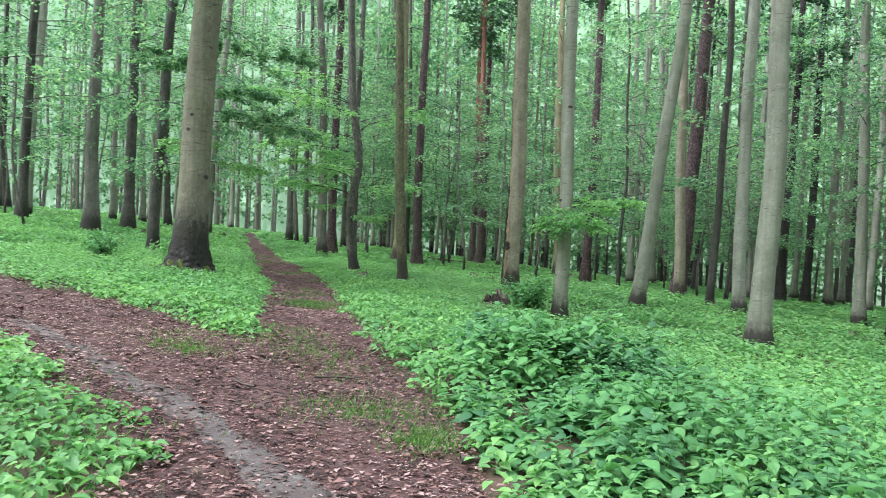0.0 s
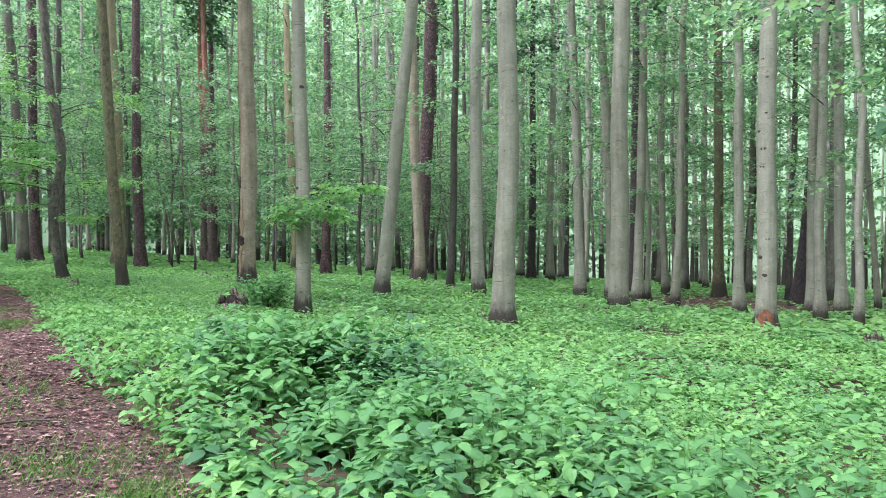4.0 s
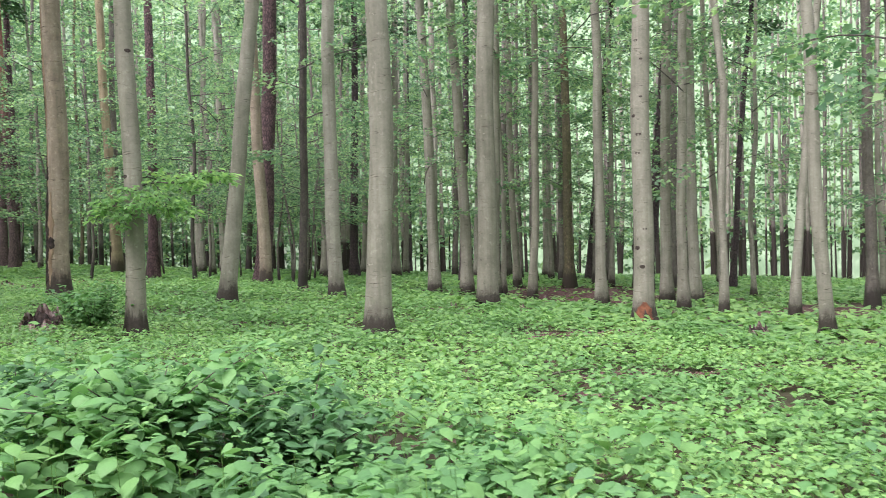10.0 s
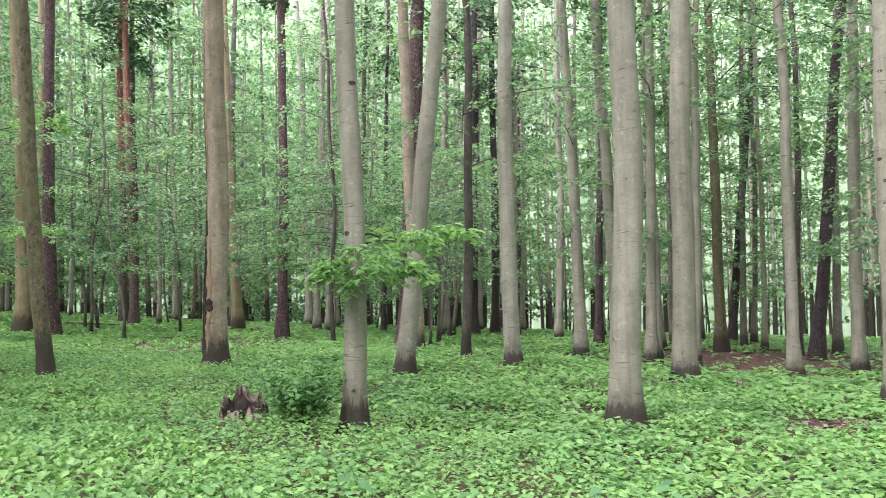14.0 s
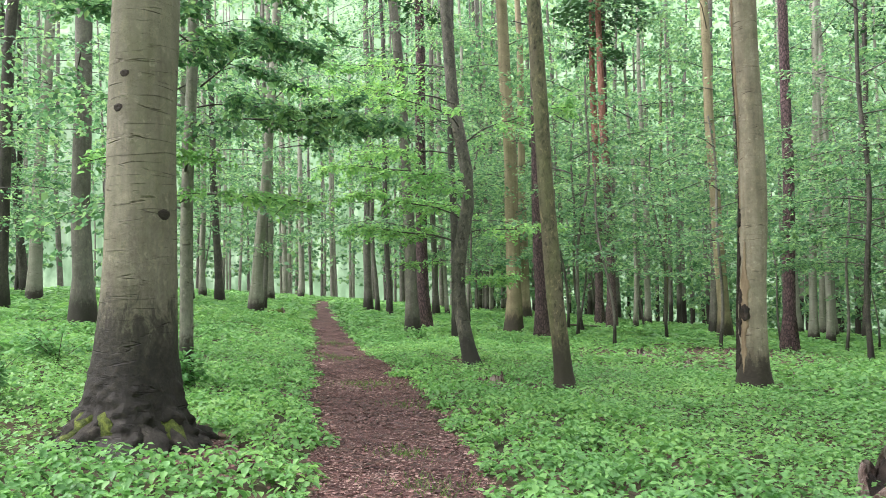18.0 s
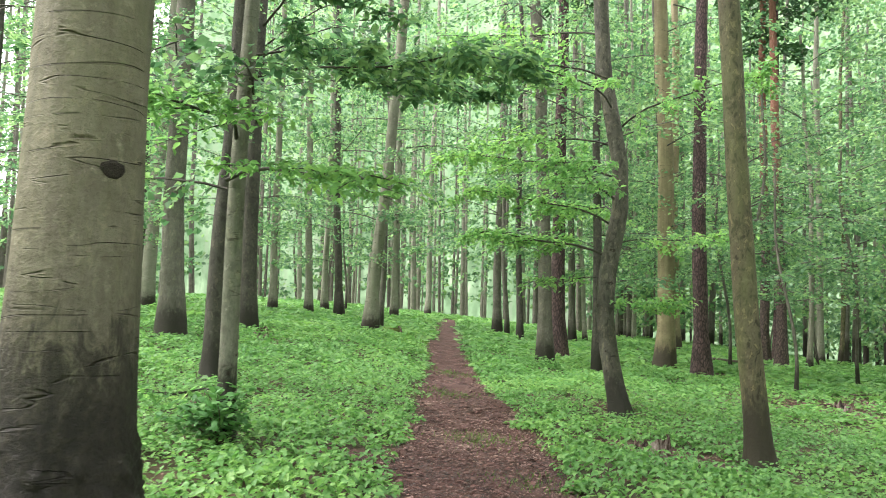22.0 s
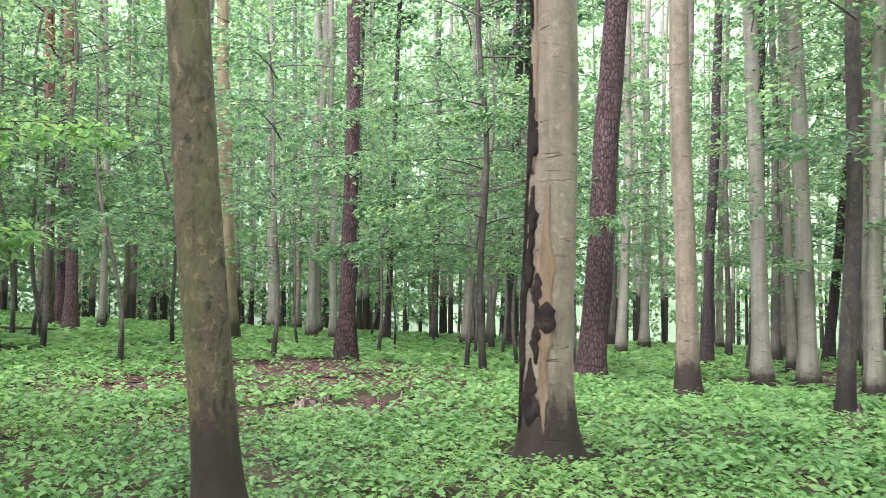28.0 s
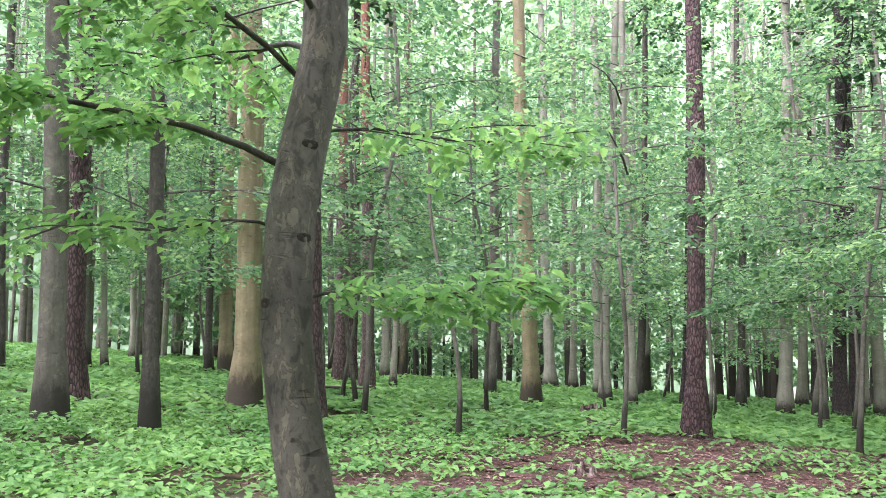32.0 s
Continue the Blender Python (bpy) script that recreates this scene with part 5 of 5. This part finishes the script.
# ---------------------------------------------------------------- thicket, shrubs and grass
def shrub(x, y, size, height, stems, leaves, label, mat=SHRUB, seed=1, leaf=0.09):
    g = np.random.default_rng(seed)
    top = thing("shrub", x, y, gz(x, y), label, "shrub", "shrubs")
    pos = []
    for k in range(stems):
        a, out = g.uniform(0, 6.28), g.uniform(0.2, 1.0) * size
        h = height * g.uniform(0.6, 1.05)
        t = np.linspace(0, 1, 6)
        line = np.stack([out * t ** 1.5 * math.cos(a), out * t ** 1.5 * math.sin(a), h * t - 0.15 * h * t ** 3], 1) + np.outer(t, g.normal(0, 0.04, 3))
        v, f = tube(line, np.linspace(0.009, 0.003, 6), 5)
        part("stem", raw_mesh("stem", v, f, [TWIG], True), top)
        q = g.uniform(0.3, 1, leaves // stems)
        p = np.stack([np.interp(q, t, line[:, c]) for c in range(3)], 1)
        pos.append(p + g.normal(0, 0.075, p.shape) * [1.2, 1.2, 0.7])
    pos = np.concatenate(pos)
    n = len(pos)
    ax, up = heading(n, 0.3, g)
    L = leaf * g.uniform(0.6, 1.3, n)
    v, f = leaf_broad(pos, ax, up, L, L * 0.62)
    tagged(part("foliage", raw_mesh("foliage", v, f, [mat], True), top), kind="stuff")


shrub(1.1, 8.2, 0.85, 0.85, 22, 1900, "dark green thicket of leafy stems beside the path fork", BROAD, 71, 0.11)
shrub(1.9, 7.7, 0.7, 0.75, 16, 1200, "dark green thicket of leafy stems beside the path fork", SHRUB, 72, 0.1)
shrub(0.45, 8.9, 0.6, 0.6, 12, 800, "dark green thicket of leafy stems beside the path fork", SHRUB, 73, 0.09)
shrub(1.78, 15.95, 0.68, 0.95, 20, 1600, "bushy green seedling thicket against a stump", BROAD, 74, 0.08)
shrub(6.25, 5.3, 0.3, 0.42, 9, 320, "small dark green bush at the foot of a beech", SHRUB, 75, 0.07)
shrub(-6.1, 19.75, 0.5, 0.8, 12, 620, "leafy shoots round the foot of a slim beech", BROAD, 76, 0.09)
shrub(-7.4, 17.6, 0.6, 0.8, 12, 620, "leafy shrub among the herbs", BROAD, 77, 0.09)
shrub(-8.9, 21.5, 0.6, 0.7, 10, 420, "leafy shrub among the herbs", BROAD, 78, 0.09)


def tall_stand(g):
    """Large-leaved herbs that stand knee high beside the fork."""
    n = 1250
    x, y = g.normal(1.7, 1.15, n), g.normal(6.3, 1.9, n)
    d = off_path(x, y)
    keep = (d > 0.12) & (walk_gap(x, y) > 0.6) & (y > 1.8) & (g.random(n) < 0.8 + 0.8 * wave(x, y, 0.5, 21))
    x, y, d = x[keep], y[keep], d[keep]
    n, m = len(x), 12
    H = (g.uniform(0.26, 0.55, n) + 0.22 * wave(x, y, 0.6, 5)) * np.clip(0.45 + 0.6 * d, 0.45, 1)
    lean = g.normal(0, 0.14, (n, 2))
    node_at = np.arange(m) // 2                      # leaves stand in crossed pairs
    turn = g.uniform(0, 6.28, n)[:, None]
    ang = turn + node_at[None] * 1.571 + (np.arange(m) % 2)[None] * 3.1416 + g.normal(0, 0.2, (n, m))
    hh = H[:, None] * (1 - node_at[None] * 0.13)
    reach = 0.012 + 0.01 * node_at[None]
    pos = np.stack([x[:, None] + lean[:, :1] * hh + reach * np.cos(ang), y[:, None] + lean[:, 1:] * hh + reach * np.sin(ang), soil_height(x, y)[:, None] + hh], -1)
    ax = unit(np.stack([np.cos(ang), np.sin(ang), g.normal(-0.2, 0.2, (n, m)) + 0.35 * (node_at[None] == 0)], -1))
    up = unit(np.stack([g.normal(0, 0.22, (n, m)), g.normal(0, 0.22, (n, m)), np.ones((n, m))], -1))
    L = g.uniform(0.08, 0.145, (n, m)) * np.array([0.45, 0.8, 1.0, 1.1, 1.05, 0.9])[node_at][None] * g.uniform(0.75, 1.2, n)[:, None]
    v, f = leaf_broad(pos.reshape(-1, 3), ax.reshape(-1, 3), up.reshape(-1, 3), L.ravel(), L.ravel() * 0.7)
    ob = new("tall_herbs", raw_mesh("tall_herbs", v, f, [BROAD, SHRUB], True, np.repeat(wave(x, y, 0.5, 12) + g.normal(0, 0.3, n) > 0.55, m * 16)))
    tagged(ob, "knee-high herbs with broad pointed green leaves", "herbs", kind="stuff")
    stems = [tube([(a, b, z - 0.02), (a + 0.01, b, z + h * 0.5), (a, b, z + h * 0.86)], [0.003, 0.0025, 0.0015], 3) for a, b, z, h in zip(x, y, soil_height(x, y), H)]
    v, f = merge(stems)
    ob = new("herb_stems", raw_mesh("herb_stems", v, f, [GRASS]))
    tagged(ob, "thin green herb stems", "herbs", kind="stuff")


tall_stand(np.random.default_rng(41))


def grass(g):
    """Blades in small tufts on the path and its verges."""
    spots = [(-2.05, 12.6, 0.28, 260), (-2.2, 13.4, 0.22, 160), (0.02, 5.7, 0.12, 90), (-0.1, 6.4, 0.3, 120), (-2.5, 8.4, 0.3, 120), (-2.9, 17.5, 0.18, 70),
             (-2.55, 16.0, 0.2, 70), (-3.3, 20.6, 0.25, 90), (-4.3, 22.6, 0.3, 140), (-2.44, 7.74, 0.2, 160), (-0.55, 6.1, 0.3, 300), (-0.1, 5.5, 0.14, 260), (-1.3, 8.4, 0.3, 160), (-2.15, 13.7, 0.25, 220), (-2.2, 9.0, 0.3, 140), (6.4, 7.7, 0.25, 260), (-2.7, 4.6, 0.5, 420), (-2.3, 3.6, 0.4, 300), (-3.4, 5.6, 0.5, 300), (-1.7, 9.2, 0.3, 100),
             (-1.0, 7.6, 0.3, 90), (4.4, 6.6, 0.45, 260), (-5.6, 26.0, 0.3, 120), (-6.5, 29.5, 0.3, 120), (-2.6, 15.0, 0.2, 60)]
    pos, L = [], []
    for x, y, r, n in spots:
        n = int(n * 2.4)
        px, py = g.normal(x, r, n), g.normal(y, r, n)
        pos.append(np.stack([px, py, soil_height(px, py) + 0.01], 1))
        L.append(g.uniform(0.04, 0.13, n))
    pos, L = np.concatenate(pos), np.concatenate(L)
    n = len(pos)
    a = g.uniform(0, 6.28, n)
    ax = unit(np.stack([np.cos(a) * 0.7, np.sin(a) * 0.7, g.uniform(0.5, 1.5, n)], 1))
    up = unit(np.stack([-np.cos(a), -np.sin(a), np.full(n, 0.6)], 1))
    v, f = leaf_quads(pos, ax, up, L, np.full(n, 0.005), 0.05)
    ob = new("grass_tufts", raw_mesh("grass_tufts", v, f, [GRASS]))
    tagged(ob, "sparse tufts of thin green grass on the path", "grass", kind="stuff")


grass(np.random.default_rng(42))

# ---------------------------------------------------------------- litter, stumps and sticks


def litter(g):
    """Fallen leaves and bark chips: thick on the paths and in the bare patches, thin elsewhere."""
    n = 420000
    x, y = g.uniform(-9, 13, n), g.uniform(1.5, 36, n)
    d, w = off_path(x, y), walk_gap(x, y)
    worn = np.clip(0.75 + 0.5 * wave(x, y, 0.5, 3), 0.15, 1)
    want = np.where(d < 0.05, worn * np.exp(-np.maximum(w - 3, 0) / 6), 0.0) + 0.4 * np.exp(-(d / 0.22) ** 2) + bare(x, y) * 0.75 + 0.012
    keep = g.random(n) < want
    x, y, d = x[keep], y[keep], d[keep]
    n = len(x)
    pos = np.stack([x, y, soil_height(x, y) + np.where(d < 0.1, 0.036, 0.02) + g.uniform(0, 0.015, n)], 1)
    ax, up = heading(n, 0.16, g)
    ax[:, 2] = np.abs(ax[:, 2]) * 0.3
    L = g.uniform(0.02, 0.075, n)
    v, f = leaf_quads(pos, unit(ax), up, L, L * g.uniform(0.3, 0.7, n), 0.1)
    ob = new("leaf_litter", raw_mesh("leaf_litter", v, f, [LITTER]))
    tagged(ob, "fallen reddish brown leaves strewn on the path", "leaf litter", kind="stuff")


litter(np.random.default_rng(43))


def chips(g):
    """Crumbled leaves and bark that cover the trodden way."""
    n = 330000
    x, y = g.uniform(-5.2, 1.6, n), g.uniform(1.2, 27, n)
    d = off_path(x, y)
    keep = d < 0.1 * wave(x, y, 0.3, 6)
    x, y = x[keep], y[keep]
    n = len(x)
    pos = np.stack([x, y, soil_height(x, y) + 0.032 + 0.012 * wave(x, y, 0.17, 1) + 0.02 * wave(x, y, 0.5, 7) + g.uniform(0, 0.012, n)], 1)
    ax, up = heading(n, 0.25, g)
    ax[:, 2] = np.abs(ax[:, 2]) * 0.4
    L = 0.012 + 0.03 * g.random(n) ** 1.6
    v, f = leaf_blades(pos, unit(ax), up, L, L * g.uniform(0.5, 1.0, n))
    ob = new("litter_chips", raw_mesh("litter_chips", v, f, [LITTER]))
    tagged(ob, "crumbled brown leaves and bark covering the footpath", "leaf litter", kind="stuff")


chips(np.random.default_rng(44))


def litter_bed():
    """Beds of packed brown leaves where the herbs leave the soil bare."""
    step = 0.16
    xs, ys = np.arange(-8, 31, step), np.arange(8.5, 38, step)
    X, Y = np.meshgrid(xs, ys)
    Z = soil_height(X, Y) + 0.02 + 0.012 * wave(X, Y, 0.2, 3)
    cover = bare(X, Y) + 0.25 * wave(X, Y, 0.3, 11)
    ny, nx = X.shape
    i, j = np.nonzero(cover[:-1, :-1] > 0.62)
    f = np.stack([i * nx + j, i * nx + j + 1, (i + 1) * nx + j + 1, (i + 1) * nx + j], -1)
    used, back = np.unique(f, return_inverse=True)
    v = np.stack([X, Y, Z], -1).reshape(-1, 3)[used]
    ob = new("litter_bed", raw_mesh("litter_bed", v, back.reshape(-1, 4), [TROD], True))
    tagged(ob, "bare patches of packed reddish brown fallen leaves", "leaf litter", kind="stuff")


litter_bed()


def stump(x, y, r, h, label, seed=1, mossy=False):
    """A rotting stump with a splintered top and a few root ridges."""
    g = np.random.default_rng(seed)
    top = thing("tree_stump", x, y, gz(x, y) - 0.02, label, "stump", "stumps")
    n, rows = 44, 12
    v, f = [], []
    jag = g.normal(0, 0.2, n)
    rim = [h * max(0.35, 0.7 + 0.25 * math.cos(2 * math.pi * k / n - seed * 1.3) + 0.12 * math.sin(10 * math.pi * k / n + seed) + 0.5 * jag[k] + 0.4 * jag[k - 1]) for k in range(n)]
    groove = [1 + 0.07 * g.normal() for k in range(n)]
    for i in range(rows):
        t = i / (rows - 1)
        for k in range(n):
            a = 2 * math.pi * k / n
            z = rim[k] * t
            rr = r * groove[k] * (1 + 0.6 * math.exp(-z / (0.3 * h)) * (0.5 + 0.5 * math.cos(5 * a + seed))) * (1 - 0.2 * t) * (1 + 0.025 * g.normal() + 0.05 * math.sin(7 * a + 5 * z + seed))
            v.append((rr * math.cos(a), rr * math.sin(a), z - 0.06 * (1 - t)))
    for i in range(rows - 1):
        f += [(i * n + k, i * n + (k + 1) % n, (i + 1) * n + (k + 1) % n, (i + 1) * n + k) for k in range(n)]
    part("stump_wall", raw_mesh("stump_wall", v, f, [STUMP]), top)
    v, f = [], []
    for i, q in enumerate((0.9, 0.55, 0.2)):
        for k in range(n):
            a = 2 * math.pi * k / n
            v.append((r * q * 0.9 * math.cos(a), r * q * 0.9 * math.sin(a), rim[k] * (0.8 - 0.12 * i) * (0.9 if i == 0 else 0.85) + 0.02 * g.normal()))
    f = [(i * n + k, i * n + (k + 1) % n, (i + 1) * n + (k + 1) % n, (i + 1) * n + k) for i in range(2) for k in range(n)]
    part("stump_top", raw_mesh("stump_top", v, f, [ROT], True), top, "dark rotten core")
    if mossy:
        v, f = [], []
        for i in range(5):
            for k in range(9):
                a = math.pi * (1.0 + k / 8 * 0.9)
                rr = r * (1.12 - 0.12 * i / 4) + (0.03 if 0 < k < 8 and 0 < i < 4 else -0.03)
                v.append((rr * math.cos(a), rr * math.sin(a), h * (0.15 + 0.19 * i)))
        f = [(i * 9 + k, i * 9 + k + 1, (i + 1) * 9 + k + 1, (i + 1) * 9 + k) for i in range(4) for k in range(8)]
        part("moss_cushion", raw_mesh("moss_cushion", v, f, [MOSS], True), top, "green moss cushion")


stump(1.12, 16.3, 0.3, 0.46, "crumbling reddish brown stump beside a small bush", 1)
stump(11.45, 18.6, 0.13, 0.3, "small dark rotten stump among herbs", 2)
stump(9.92, 19.3, 0.14, 0.22, "small dark rotten stump among herbs", 3)
stump(17.8, 26.2, 0.18, 0.3, "small dark rotten stump on leaf litter", 4)
stump(13.5, 13.7, 0.18, 0.28, "small dark rotten stump among herbs", 5)
stump(6.2, 39.0, 0.28, 0.35, "broad grey stump with a flat overhanging top", 6)
stump(1.2, 30.4, 0.17, 0.26, "dark brown rotten stump among herbs", 7)
stump(1.6, 27.2, 0.26, 0.2, "low dark rotten stump covered with leaves", 8)
stump(-2.3, 22.7, 0.22, 0.3, "black rotten stump beside the footpath", 9)
stump(-10.1, 36.4, 0.3, 0.3, "flat mossy stump beside the path", 10, True)
stump(-11.2, 30.2, 0.26, 0.28, "weathered stump among light green herbs", 11)
stump(1.1, 13.1, 0.14, 0.2, "small mossy stump sunk in the herbs", 12, True)
stump(10.5, 14.6, 0.2, 0.2, "low mossy stump among herbs", 13, True)
stump(8.0, 24.0, 0.2, 0.25, "broken brown stump among dead leaves", 14)
stump(3.3, 27.6, 0.18, 0.18, "low brown stump on leaf litter", 15)
stump(8.7, 25.2, 0.15, 0.2, "small brown stump among herbs", 16)
stump(6.8, 18.4, 0.14, 0.12, "low root stub among herbs", 17)
stump(12.9, 10.1, 0.16, 0.25, "dark mossy stump beside a grey beech", 18, True)


def stick(x, y, bearing, length, r, seed, lift=0.03):
    g = np.random.default_rng(seed)
    t = np.linspace(0, 1, 8)
    d = np.array([math.cos(radians(bearing)), math.sin(radians(bearing))])
    px, py = length * (t - 0.5) * d[0] + 0.05 * length * np.sin(t * 5 + seed) * -d[1], length * (t - 0.5) * d[1] + 0.05 * length * np.sin(t * 5 + seed) * d[0]
    z0 = gz(x, y)
    pz = soil_height(px + x, py + y) - z0 + lift + r
    v, f = tube(np.stack([px, py, pz], 1), np.linspace(r, r * 0.5, 8), 6, 0.1, seed)
    ob = new("fallen_stick", raw_mesh("fallen_stick", v, f, [TWIG], True))
    ob.location = (x, y, z0)
    tagged(ob, "fallen grey-brown stick lying on the forest floor", "stick", "fallen sticks")


stick(9.3, 13.0, 20, 2.2, 0.018, 1, 0.16)
stick(0.25, 5.15, 20, 0.16, 0.03, 2, 0.04)
stick(-2.4, 11.0, 30, 0.3, 0.012, 3, 0.05)
stick(-1.2, 8.6, 80, 0.35, 0.012, 4, 0.05)
stick(-0.9, 7.2, 10, 0.4, 0.01, 5, 0.05)
stick(6.5, 10.8, 15, 1.1, 0.014, 6, 0.18)
stick(-3.5, 19.2, 100, 0.25, 0.01, 7, 0.05)
stick(0.2, 42.0, 10, 2.2, 0.05, 8, 0.2)
stick(9.7, 25.0, 25, 1.6, 0.03, 9, 0.12)
stick(5.6, 31.0, -10, 1.3, 0.025, 10, 0.05)
stick(2.5, 33.5, 30, 1.5, 0.02, 11, 0.16)
stick(-1.6, 6.6, 140, 0.3, 0.01, 12, 0.05)
